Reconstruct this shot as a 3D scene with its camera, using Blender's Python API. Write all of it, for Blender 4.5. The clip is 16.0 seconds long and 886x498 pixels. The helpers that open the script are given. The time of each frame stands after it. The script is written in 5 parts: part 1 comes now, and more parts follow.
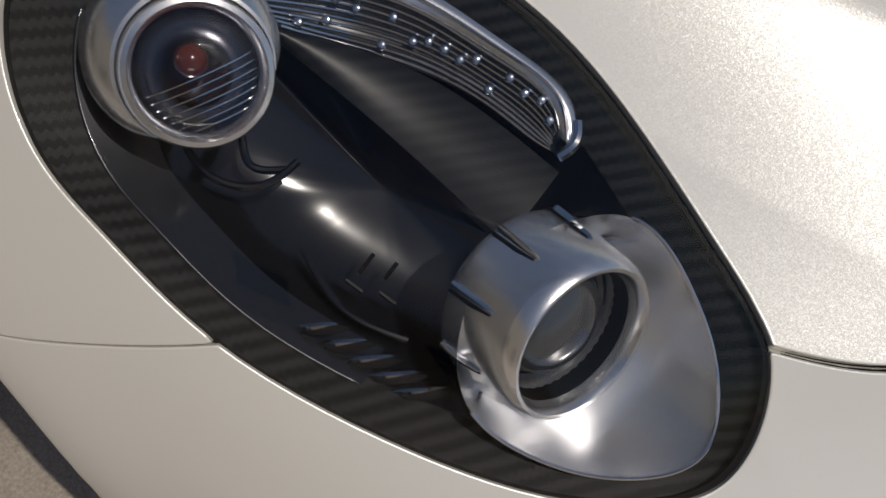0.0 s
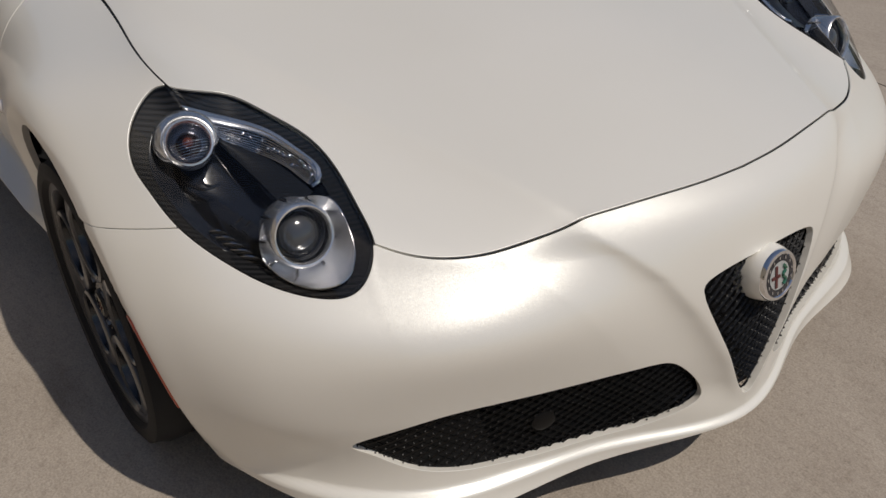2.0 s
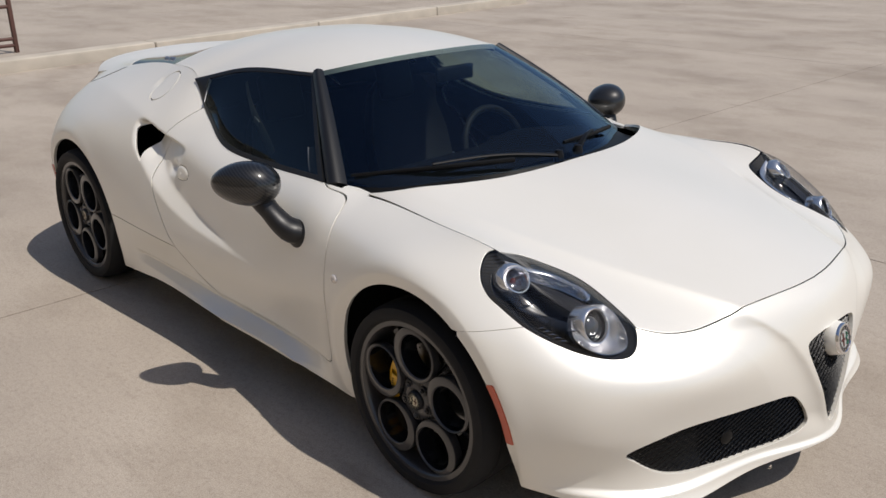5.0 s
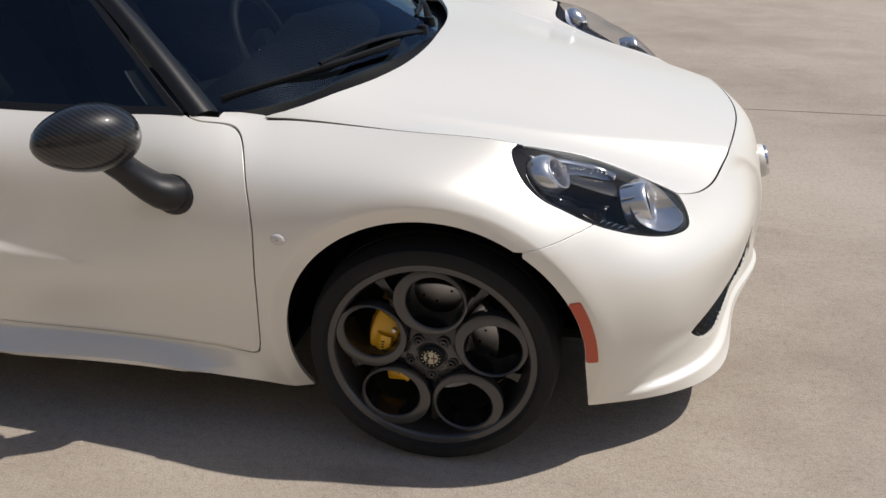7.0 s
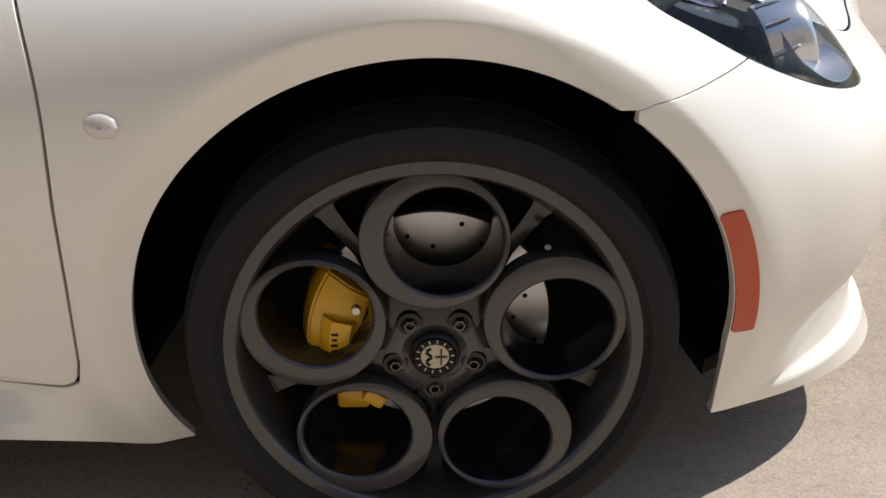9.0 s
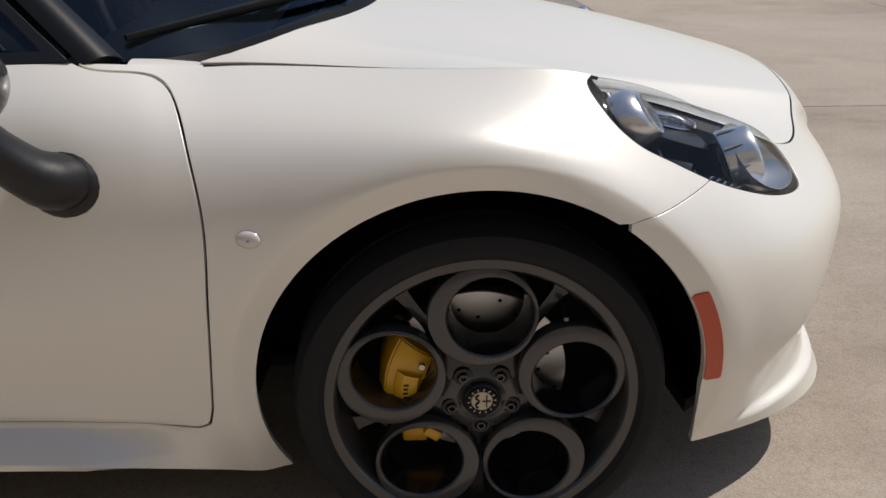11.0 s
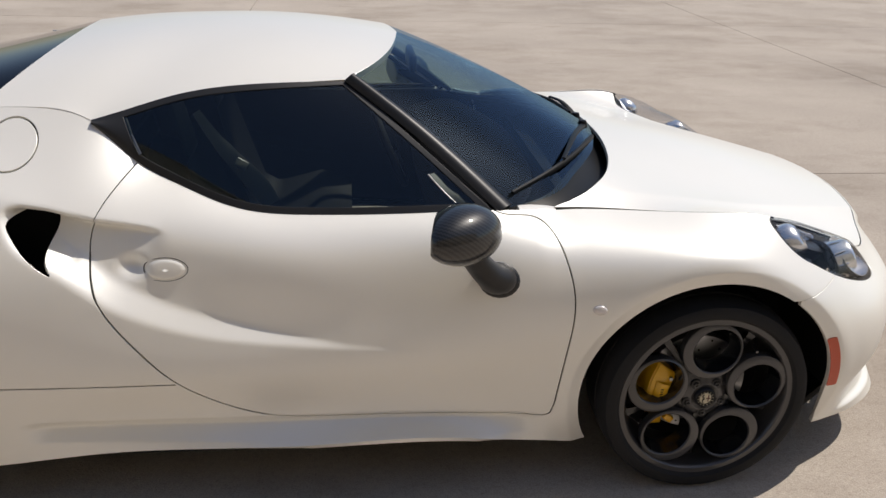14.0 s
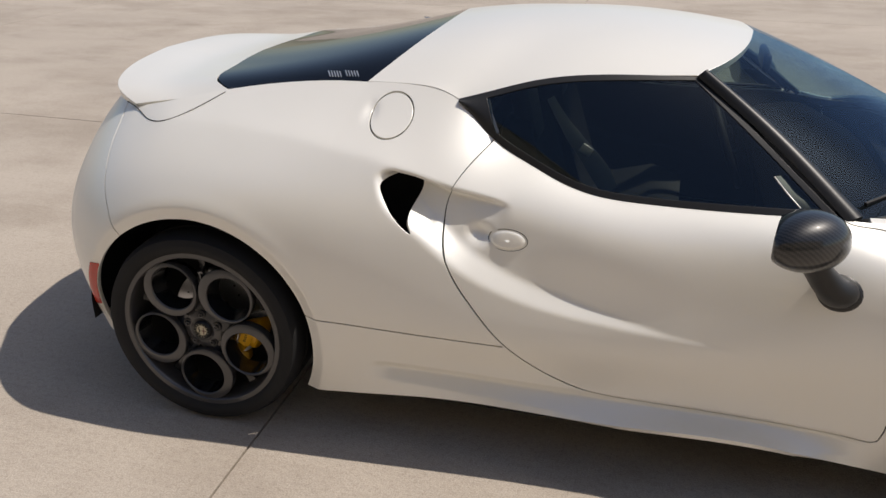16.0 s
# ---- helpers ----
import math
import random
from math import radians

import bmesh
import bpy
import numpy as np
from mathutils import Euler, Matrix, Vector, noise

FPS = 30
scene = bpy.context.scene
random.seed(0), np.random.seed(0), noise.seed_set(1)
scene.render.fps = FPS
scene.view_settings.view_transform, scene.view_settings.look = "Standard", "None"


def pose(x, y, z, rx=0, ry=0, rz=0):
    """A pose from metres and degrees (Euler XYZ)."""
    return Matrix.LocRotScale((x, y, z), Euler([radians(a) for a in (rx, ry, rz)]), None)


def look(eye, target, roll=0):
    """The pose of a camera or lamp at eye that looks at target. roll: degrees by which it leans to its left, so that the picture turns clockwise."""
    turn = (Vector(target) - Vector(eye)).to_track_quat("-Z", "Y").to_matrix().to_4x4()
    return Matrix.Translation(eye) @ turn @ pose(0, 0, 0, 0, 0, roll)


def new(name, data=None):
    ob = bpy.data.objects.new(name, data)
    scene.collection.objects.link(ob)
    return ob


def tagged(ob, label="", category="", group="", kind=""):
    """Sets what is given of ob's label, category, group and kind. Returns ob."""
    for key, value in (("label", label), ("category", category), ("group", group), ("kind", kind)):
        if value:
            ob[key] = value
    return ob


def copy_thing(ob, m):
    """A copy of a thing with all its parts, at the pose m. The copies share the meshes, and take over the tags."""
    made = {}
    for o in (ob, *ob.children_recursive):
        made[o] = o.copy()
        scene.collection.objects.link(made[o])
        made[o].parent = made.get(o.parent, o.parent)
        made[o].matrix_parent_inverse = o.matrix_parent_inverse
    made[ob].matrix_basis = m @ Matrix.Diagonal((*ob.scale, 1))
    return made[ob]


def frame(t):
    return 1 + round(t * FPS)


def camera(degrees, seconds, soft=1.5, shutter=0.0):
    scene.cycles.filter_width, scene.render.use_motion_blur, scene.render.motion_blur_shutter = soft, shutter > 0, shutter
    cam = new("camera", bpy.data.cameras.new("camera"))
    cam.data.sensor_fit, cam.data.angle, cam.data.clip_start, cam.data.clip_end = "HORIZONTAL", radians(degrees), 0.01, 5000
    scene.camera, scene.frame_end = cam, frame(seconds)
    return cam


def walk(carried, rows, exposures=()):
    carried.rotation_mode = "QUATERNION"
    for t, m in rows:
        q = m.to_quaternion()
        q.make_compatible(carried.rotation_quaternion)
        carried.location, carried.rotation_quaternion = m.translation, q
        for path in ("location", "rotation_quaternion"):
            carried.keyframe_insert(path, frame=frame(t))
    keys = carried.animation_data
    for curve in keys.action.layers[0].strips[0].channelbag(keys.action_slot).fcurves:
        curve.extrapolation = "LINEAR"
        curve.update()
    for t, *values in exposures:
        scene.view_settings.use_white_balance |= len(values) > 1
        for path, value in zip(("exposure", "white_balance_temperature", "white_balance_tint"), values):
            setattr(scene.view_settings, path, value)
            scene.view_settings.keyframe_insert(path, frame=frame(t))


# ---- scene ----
EXPOSURES = [(0.0, -1.15, 6680, 12), (0.5, -1.82, 6630, 12), (1.0, -1.75, 6630, 12), (1.5, -1.3, 6630, 12), (2.0, -0.9, 6730, 12), (2.5, -0.6, 6730, 12), (3.0, -0.58, 6630, 12), (4.0, -0.42, 6530, 12), (7.0, -0.27, 6530, 12), (8.0, -0.13, 6630, 12), (8.5, 0.17, 6630, 12), (11.0, -0.38, 6630, 12), (11.5, -0.48, 6600, 12), (12.0, -0.20, 6550, 12), (12.5, -0.16, 6520, 12), (16.0, -0.10, 6700, 12)]
# ---- camera: seconds, place, heading, pitch, roll ----
cam = camera(54.47, 16.0)
PATH = [
    (0, 1.761, -0.876, 1.050, 136.95, -58.42, -1.85),
    (0.5, 1.870, -0.840, 1.122, 140.98, -59.32, -0.71),
    (1, 2.069, -0.897, 1.252, 142.37, -50.72, -0.08),
    (1.5, 2.370, -1.072, 1.263, 142.20, -38.63, -0.29),
    (2, 2.647, -1.153, 1.358, 143.46, -34.93, -0.40),
    (2.5, 2.948, -1.247, 1.454, 144.76, -32.34, -1.20),
    (3, 3.165, -1.434, 1.533, 144.90, -27.57, -2.77),
    (3.5, 3.336, -1.631, 1.604, 145.12, -22.92, -2.07),
    (4, 3.270, -1.825, 1.629, 143.63, -22.58, -0.70),
    (4.2, 3.211, -1.925, 1.630, 142.57, -22.29, -0.10),
    (6.3, 1.980, -2.801, 1.587, 113.72, -21.99, -0.40),
    (6.5, 1.821, -2.780, 1.570, 108.40, -23.45, -0.40),
    (7, 1.527, -2.545, 1.471, 100.52, -27.77, 0.80),
    (7.5, 1.261, -2.234, 1.338, 92.04, -31.19, 0.10),
    (8, 1.173, -1.887, 1.168, 88.35, -33.34, -0.40),
    (8.5, 1.168, -1.769, 0.954, 88.04, -30.14, -0.60),
    (8.7, 1.167, -1.772, 0.872, 87.96, -27.72, -0.40),
    (10.8, 1.112, -1.955, 0.985, 87.44, -23.51, 0.20),
    (11, 1.073, -2.060, 1.082, 87.24, -23.99, 0.20),
    (11.5, 0.946, -2.373, 1.292, 85.80, -25.63, 0.10),
    (12, 0.786, -2.616, 1.467, 84.21, -24.99, -1.00),
    (12.5, 0.544, -2.785, 1.546, 82.05, -22.86, -0.80),
    (13, 0.411, -2.823, 1.577, 82.14, -22.37, -0.30),
    (13.5, 0.298, -2.827, 1.611, 81.23, -23.39, -0.70),
    (14, 0.196, -2.870, 1.616, 83.07, -23.11, -1.70),
    (14.5, 0.125, -2.903, 1.629, 90.01, -22.68, -2.15),
    (15, 0.129, -2.939, 1.626, 99.06, -22.69, -1.62),
    (15.5, 0.127, -2.965, 1.634, 105.30, -23.31, -0.86),
    (16, 0.106, -2.977, 1.627, 104.33, -23.82, -0.40),
]


def eye_pose(x, y, z, heading, pitch, roll):
    return pose(x, y, z, 90 + pitch, 0, heading - 90) @ pose(0, 0, 0, 0, 0, -roll)


walk(cam, [(r[0], eye_pose(*r[1:])) for r in PATH], EXPOSURES)


# ---- world and sun ----
SUN = Vector((0.56, 0.16, 1.0)).normalized()
world = bpy.data.worlds.new("world")
scene.world = world
world.use_nodes = True
wn = world.node_tree.nodes
wl = world.node_tree.links
sky = wn.new("ShaderNodeTexSky")
sky.sky_type = "NISHITA"
sky.sun_disc = False
sky.sun_elevation = math.asin(SUN.z)
sky.sun_rotation = math.atan2(SUN.x, SUN.y)
wl.new(sky.outputs[0], wn["Background"].inputs[0])
wn["Background"].inputs[1].default_value = 0.106
sun = new("sun", bpy.data.lights.new("sun", "SUN"))
sun.data.energy = 4.2
sun.data.angle = radians(0.55)
sun.data.color = (1.0, 0.948, 0.865)
sun.matrix_world = look((0, 0, 0), -SUN)

# ---- materials ----


def material(name, base, rough=0.5, metal=0.0, coat=0.0, coat_rough=0.05, spec=0.5):
    m = bpy.data.materials.new(name)
    m.use_nodes = True
    b = m.node_tree.nodes["Principled BSDF"]
    b.inputs["Base Color"].default_value = (*base, 1)
    b.inputs["Roughness"].default_value = rough
    b.inputs["Metallic"].default_value = metal
    b.inputs["Coat Weight"].default_value = coat
    b.inputs["Coat Roughness"].default_value = coat_rough
    b.inputs["Specular IOR Level"].default_value = spec
    return m


def node(m, kind, **values):
    n = m.node_tree.nodes.new(kind)
    for key, value in values.items():
        n.inputs[key.replace("_", " ")].default_value = value
    return n


def link(m, a, b):
    m.node_tree.links.new(a, b)


def shader(m):
    return m.node_tree.nodes["Principled BSDF"]


def coords(m, scale=(1, 1, 1)):
    tc = node(m, "ShaderNodeTexCoord")
    mp = node(m, "ShaderNodeMapping")
    mp.inputs["Scale"].default_value = scale
    link(m, tc.outputs["Object"], mp.inputs["Vector"])
    return mp.outputs["Vector"]


def ramp(m, fac, stops):
    r = node(m, "ShaderNodeValToRGB")
    e = r.color_ramp.elements
    while len(e) < len(stops):
        e.new(0.5)
    for k, (p, c) in enumerate(stops):
        e[k].position = p
        e[k].color = (*c, 1) if len(c) == 3 else c
    link(m, fac, r.inputs["Fac"])
    return r.outputs["Color"]


def add_bump(m, height, strength, distance):
    b = node(m, "ShaderNodeBump", Strength=strength, Distance=distance)
    link(m, height, b.inputs["Height"])
    link(m, b.outputs["Normal"], shader(m).inputs["Normal"])
    return b


def grained(name, base, rough, metal=0.0, scale=60.0, vary=0.12, bump=0.1, coat=0.0, spec=0.5):
    """Paint, plastic or rubber with a fine grain and a broad, faint variation."""
    m = material(name, base, rough, metal, coat, spec=spec)
    v = coords(m)
    fine = node(m, "ShaderNodeTexNoise", Scale=scale, Detail=4.0)
    broad = node(m, "ShaderNodeTexNoise", Scale=3.0, Detail=3.0)
    link(m, v, fine.inputs["Vector"])
    link(m, v, broad.inputs["Vector"])
    lo = tuple(c * (1 - vary) for c in base)
    hi = tuple(min(1, c * (1 + vary)) for c in base)
    col = ramp(m, broad.outputs["Fac"], [(0.3, lo), (0.7, hi)])
    link(m, col, shader(m).inputs["Base Color"])
    add_bump(m, fine.outputs["Fac"], bump, 0.002)
    return m


def pearl_paint():
    """Cream pearl: a white ground under a clear coat, with metal flakes that each lie at an angle of their own."""
    m = material("pearl_white_paint", (0.81, 0.78, 0.71), 0.40, 0.0, 0.45, 0.09, 0.6)
    v = coords(m)
    broad = node(m, "ShaderNodeTexNoise", Scale=2.2, Detail=3.0)
    link(m, v, broad.inputs["Vector"])
    col = ramp(m, broad.outputs["Fac"], [(0.3, (0.83, 0.80, 0.725)), (0.7, (0.86, 0.83, 0.762))])
    link(m, col, shader(m).inputs["Base Color"])
    flake = node(m, "ShaderNodeTexVoronoi", Scale=1500.0)
    link(m, v, flake.inputs["Vector"])

    def vector_math(kind, a, b):
        n = node(m, "ShaderNodeVectorMath")
        n.operation = kind
        for k, q in enumerate((a, b)):
            if isinstance(q, tuple):
                n.inputs[k].default_value = q
            elif q is not None:
                link(m, q, n.inputs[k])
        return n.outputs[0]

    tilt = vector_math("MULTIPLY", vector_math("SUBTRACT", flake.outputs["Color"], (0.5, 0.5, 0.5)), (0.13, 0.13, 0.13))
    geo = node(m, "ShaderNodeNewGeometry")
    normal = vector_math("NORMALIZE", vector_math("ADD", geo.outputs["Normal"], tilt), None)
    metal = node(m, "ShaderNodeBsdfAnisotropic", Roughness=0.37)
    metal.inputs["Color"].default_value = (0.84, 0.87, 0.86, 1)
    link(m, normal, metal.inputs["Normal"])
    mix = node(m, "ShaderNodeMixShader")
    mix.inputs[0].default_value = 0.20
    link(m, shader(m).outputs[0], mix.inputs[1])
    link(m, metal.outputs[0], mix.inputs[2])
    link(m, mix.outputs[0], m.node_tree.nodes["Material Output"].inputs["Surface"])
    return m


def carbon(name, pitch, u, v, light=0.10, coat=1.0):
    """Twill weave under a clear coat: over two threads, under two, each row shifted by one."""
    m = material(name, (0.02, 0.02, 0.022), 0.38, 0.0, coat, 0.03, 0.3)
    pos = coords(m)

    def count(way):
        d = node(m, "ShaderNodeVectorMath")
        d.operation = "DOT_PRODUCT"
        d.inputs[1].default_value = tuple(Vector(way).normalized() / pitch)
        link(m, pos, d.inputs[0])
        f = node(m, "ShaderNodeMath")
        f.operation = "FLOOR"
        link(m, d.outputs["Value"], f.inputs[0])
        return d.outputs["Value"], f.outputs[0]

    def math_node(kind, a, b):
        n = node(m, "ShaderNodeMath")
        n.operation = kind
        for k, q in enumerate((a, b)):
            if isinstance(q, (int, float)):
                n.inputs[k].default_value = q
            else:
                link(m, q, n.inputs[k])
        return n.outputs[0]

    a, i = count(u)
    b, j = count(v)
    k = math_node("FLOORED_MODULO", math_node("ADD", i, j), 4.0)
    over = math_node("LESS_THAN", k, 1.5)
    ripple = math_node("SINE", math_node("MULTIPLY", a, 6.2832), 0.0)
    fac = math_node("ADD", math_node("MULTIPLY", over, 0.7), math_node("MULTIPLY", ripple, 0.10))
    col = ramp(m, fac, [(0.10, (light * .22, light * .22, light * .24)), (0.72, (light, light, light * 1.03))])
    link(m, col, shader(m).inputs["Base Color"])
    return m


def pane(name, tint, gloss=1.0, blur=0.0):
    """Thin glass: what lies behind is seen through the tint, and the surface mirrors by its angle."""
    m = bpy.data.materials.new(name)
    m.use_nodes = True
    n = m.node_tree.nodes
    n.remove(n["Principled BSDF"])
    t = node(m, "ShaderNodeBsdfTransparent")
    t.inputs["Color"].default_value = (*tint, 1)
    g = node(m, "ShaderNodeBsdfGlossy", Roughness=blur)
    g.inputs["Color"].default_value = (*gloss, 1) if isinstance(gloss, tuple) else (gloss, gloss, gloss, 1)
    lw = node(m, "ShaderNodeLayerWeight", Blend=0.5)
    p5 = node(m, "ShaderNodeMath")
    p5.operation = "POWER"
    p5.inputs[1].default_value = 5.0
    link(m, lw.outputs["Facing"], p5.inputs[0])
    sl = node(m, "ShaderNodeMath")
    sl.operation = "MULTIPLY_ADD"
    sl.inputs[1].default_value = 0.92
    sl.inputs[2].default_value = 0.06
    link(m, p5.outputs[0], sl.inputs[0])
    mix = node(m, "ShaderNodeMixShader")
    link(m, sl.outputs[0], mix.inputs[0])
    link(m, t.outputs[0], mix.inputs[1])
    link(m, g.outputs[0], mix.inputs[2])
    link(m, mix.outputs[0], n["Material Output"].inputs["Surface"])
    return m


def concrete():
    m = material("concrete", (0.36, 0.31, 0.26), 0.9, spec=0.3)
    v = coords(m)

    def noise_at(scale, detail=6.0, stretch=None, rough=0.6):
        n = node(m, "ShaderNodeTexNoise", Scale=scale, Detail=detail, Roughness=rough)
        link(m, coords(m, stretch) if stretch else v, n.inputs["Vector"])
        return n.outputs["Fac"]

    base = ramp(m, noise_at(0.45, 7.0, (1, 1.6, 1)), [(0.30, (0.37, 0.320, 0.27)), (0.52, (0.435, 0.378, 0.318)), (0.72, (0.485, 0.425, 0.360))])
    brush = ramp(m, noise_at(1.0, 4.0, (7.0, 90.0, 1)), [(0.35, (0.98, 0.98, 0.98)), (0.65, (1.015, 1.015, 1.015))])
    grit = ramp(m, noise_at(210.0, 3.0), [(0.30, (0.78, 0.78, 0.78)), (0.62, (1.10, 1.10, 1.10))])
    pits = ramp(m, noise_at(52.0, 5.0, None, 0.75), [(0.30, (0.80, 0.79, 0.78)), (0.50, (1.0, 1.0, 1.0)), (0.75, (1.05, 1.05, 1.05))])
    stain = ramp(m, noise_at(0.6, 8.0, (1.0, 1.5, 1), 0.70), [(0.47, (1, 1, 1)), (0.60, (0.85, 0.835, 0.82)), (0.74, (0.70, 0.685, 0.67))])
    smudge = ramp(m, noise_at(1.3, 6.0, (0.8, 2.0, 1), 0.65), [(0.60, (1, 1, 1)), (0.70, (0.82, 0.81, 0.80))])
    spots = ramp(m, noise_at(9.0, 2.0), [(0.75, (1, 1, 1)), (0.80, (0.72, 0.70, 0.68))])
    out = base
    for layer in (brush, grit, pits, stain, smudge, spots):
        mul = node(m, "ShaderNodeMix")
        mul.data_type = "RGBA"
        mul.blend_type = "MULTIPLY"
        mul.inputs[0].default_value = 1.0
        link(m, out, mul.inputs[6])
        link(m, layer, mul.inputs[7])
        out = mul.outputs[2]
    link(m, out, shader(m).inputs["Base Color"])
    add_bump(m, noise_at(120.0, 5.0), 0.5, 0.006)
    return m


PAINT = pearl_paint()
BLACK = grained("black_plastic", (0.004, 0.004, 0.0045), 0.45, scale=400.0, bump=0.02, spec=0.22)
SATIN = grained("satin_black_trim", (0.007, 0.007, 0.008), 0.42, bump=0.12, scale=240.0)
LINER = grained("arch_liner", (0.012, 0.012, 0.0125), 0.9, bump=0.3, spec=0.2)
RUBBER = grained("tyre_rubber", (0.018, 0.018, 0.019), 0.7, bump=0.15, spec=0.22)
RIM = grained("grey_wheel_paint", (0.050, 0.048, 0.049), 0.34, 0.2, scale=300.0, bump=0.03, coat=0.7)
WELL = grained("glossy_wheel_paint", (0.008, 0.0085, 0.011), 0.20, 0.0, scale=300.0, bump=0.02, coat=0.5)
CREAM = grained("worn_cream_enamel", (0.50, 0.45, 0.32), 0.35, scale=300.0, vary=0.25)
MESH = grained("black_mesh", (0.005, 0.005, 0.0055), 0.26, 0.0, spec=0.35)
STEEL = material("brushed_steel", (0.55, 0.55, 0.56), 0.32, 1.0)
DARKSTEEL = material("dark_steel", (0.16, 0.16, 0.165), 0.3, 1.0)
CHROME = material("chrome", (0.86, 0.86, 0.87), 0.09, 1.0)
DARKCHROME = material("dark_chrome", (0.42, 0.42, 0.45), 0.14, 1.0)
ALU = grained("satin_aluminium", (0.93, 0.93, 0.94), 0.24, 0.94, scale=900.0, vary=0.04, bump=0.05)
YELLOW = grained("yellow_caliper_paint", (0.86, 0.47, 0.012), 0.35, bump=0.03, coat=0.4)
DARKRED = material("dark_red_enamel", (0.10, 0.02, 0.02), 0.3)
RED = material("red_reflector", (0.48, 0.035, 0.02), 0.25, 0.0, 0.6)
CARBON = carbon("carbon_fibre", .0034, (.8, .55, .2), (-.15, .3, .95), 0.020, 0.9)
BEZEL = carbon("lamp_bezel_carbon", .0034, (.86, .30, -.40), (.20, -.90, -.40), 0.024, 0.0)
LAMPCARBON = carbon("lamp_panel_carbon", .0030, (.86, .30, -.40), (.20, -.90, -.40), 0.010, 0.5)
BLUEBLACK = material("blue_black_band", (0.010, 0.012, 0.017), 0.26, 0.0, 0.3, 0.1, 0.5)
GLASS = pane("tinted_glass", (0.40, 0.46, 0.42), (0.72, 0.84, 0.95))
# blue in the mirror colour stands in for a bluer low sky
WINDSHIELD = pane("windscreen_glass", (0.50, 0.62, 0.62), (0.50, 0.68, 0.92))
DARKGLASS = material("black_glass", (0.004, 0.0045, 0.006), 0.03, 0.0, 0.0, 0.02, 0.45)
shader(DARKGLASS).inputs["IOR"].default_value = 1.28
# the reflection is tinted blue here too, for the sky it mirrors
shader(DARKGLASS).inputs["Specular Tint"].default_value = (0.45, 0.66, 1.0, 1)
CLEAR = pane("clear_lens", (0.94, 0.95, 0.96), 0.5)
shader(BEZEL).inputs["Specular IOR Level"].default_value = 0.12
shader(BEZEL).inputs["Roughness"].default_value = 0.5
CONCRETE = concrete()
CABIN = grained("cabin_black", (0.005, 0.005, 0.006), 0.9, bump=0.0, spec=0.04)
LEATHER = grained("black_leather", (0.010, 0.010, 0.010), 0.6, bump=0.3, spec=0.2)

# ---- geometry helpers ----


def spline(knots, values, at):
    """Natural cubic spline through values (rows) at the knots."""
    k = np.asarray(knots, float)
    y = np.asarray(values, float)
    n = len(k)
    h = np.diff(k)
    a = np.zeros((n, n))
    r = np.zeros((n,) + y.shape[1:])
    a[0, 0] = a[-1, -1] = 1
    for i in range(1, n - 1):
        a[i, i - 1], a[i, i], a[i, i + 1] = h[i - 1], 2 * (h[i - 1] + h[i]), h[i]
        r[i] = 6 * ((y[i + 1] - y[i]) / h[i] - (y[i] - y[i - 1]) / h[i - 1])
    s = np.linalg.solve(a, r.reshape(n, -1)).reshape(r.shape)
    at = np.asarray(at, float)
    j = np.clip(np.searchsorted(k, at) - 1, 0, n - 2)
    shape = (-1,) + (1,) * (y.ndim - 1)
    u, v, w = (k[j + 1] - at).reshape(shape), (at - k[j]).reshape(shape), h[j].reshape(shape)
    return s[j] * u**3 / (6 * w) + s[j + 1] * v**3 / (6 * w) + (y[j] / w - s[j] * w / 6) * u + (y[j + 1] / w - s[j + 1] * w / 6) * v


def curve3(points, n):
    p = np.asarray(points, float)
    d = np.r_[0, np.cumsum(np.linalg.norm(np.diff(p, axis=0), axis=1))]
    return spline(d, p, np.linspace(0, d[-1], n))


def rounded(poly, n=6):
    """A closed outline, smoothed through its corner points."""
    p = np.asarray(poly, float)
    q = np.concatenate([p[-3:], p, p[:3]])
    d = np.r_[0, np.cumsum(np.sqrt(np.linalg.norm(np.diff(q, axis=0), axis=1)))]
    at = np.concatenate([np.linspace(d[i], d[i + 1], n, endpoint=False) for i in range(3, 3 + len(p))])
    return spline(d, q, at)


def inside(pts, poly):
    """Signed distance of 2D points to a closed outline, positive within."""
    p = np.asarray(poly, float)
    a, b = p, np.roll(p, -1, axis=0)
    best = np.full(len(pts), 1e9)
    odd = np.zeros(len(pts), bool)
    for (ax, ay), (bx, by) in zip(a, b):
        dx, dy = bx - ax, by - ay
        t = np.clip(((pts[:, 0] - ax) * dx + (pts[:, 1] - ay) * dy) / (dx * dx + dy * dy + 1e-12), 0, 1)
        best = np.minimum(best, (pts[:, 0] - ax - t * dx) ** 2 + (pts[:, 1] - ay - t * dy) ** 2)
        cross = (ay > pts[:, 1]) != (by > pts[:, 1])
        odd ^= cross & (pts[:, 0] < ax + (pts[:, 1] - ay) * dx / (dy if abs(dy) > 1e-12 else 1e-12))
    return np.where(odd, 1, -1) * np.sqrt(best)


def grid_surface(p):
    """Vertices, normals and triangles of a grid of points (rows, columns, 3)."""
    du, dv = np.gradient(p, axis=0), np.gradient(p, axis=1)
    nrm = np.cross(du, dv)
    nrm /= np.linalg.norm(nrm, axis=2, keepdims=True) + 1e-12
    r, c = p.shape[:2]
    i = (np.arange(r - 1)[:, None] * c + np.arange(c - 1)).ravel()
    t = np.concatenate([np.stack([i, i + c, i + c + 1], 1), np.stack([i, i + c + 1, i + 1], 1)])
    return p.reshape(-1, 3), nrm.reshape(-1, 3), t


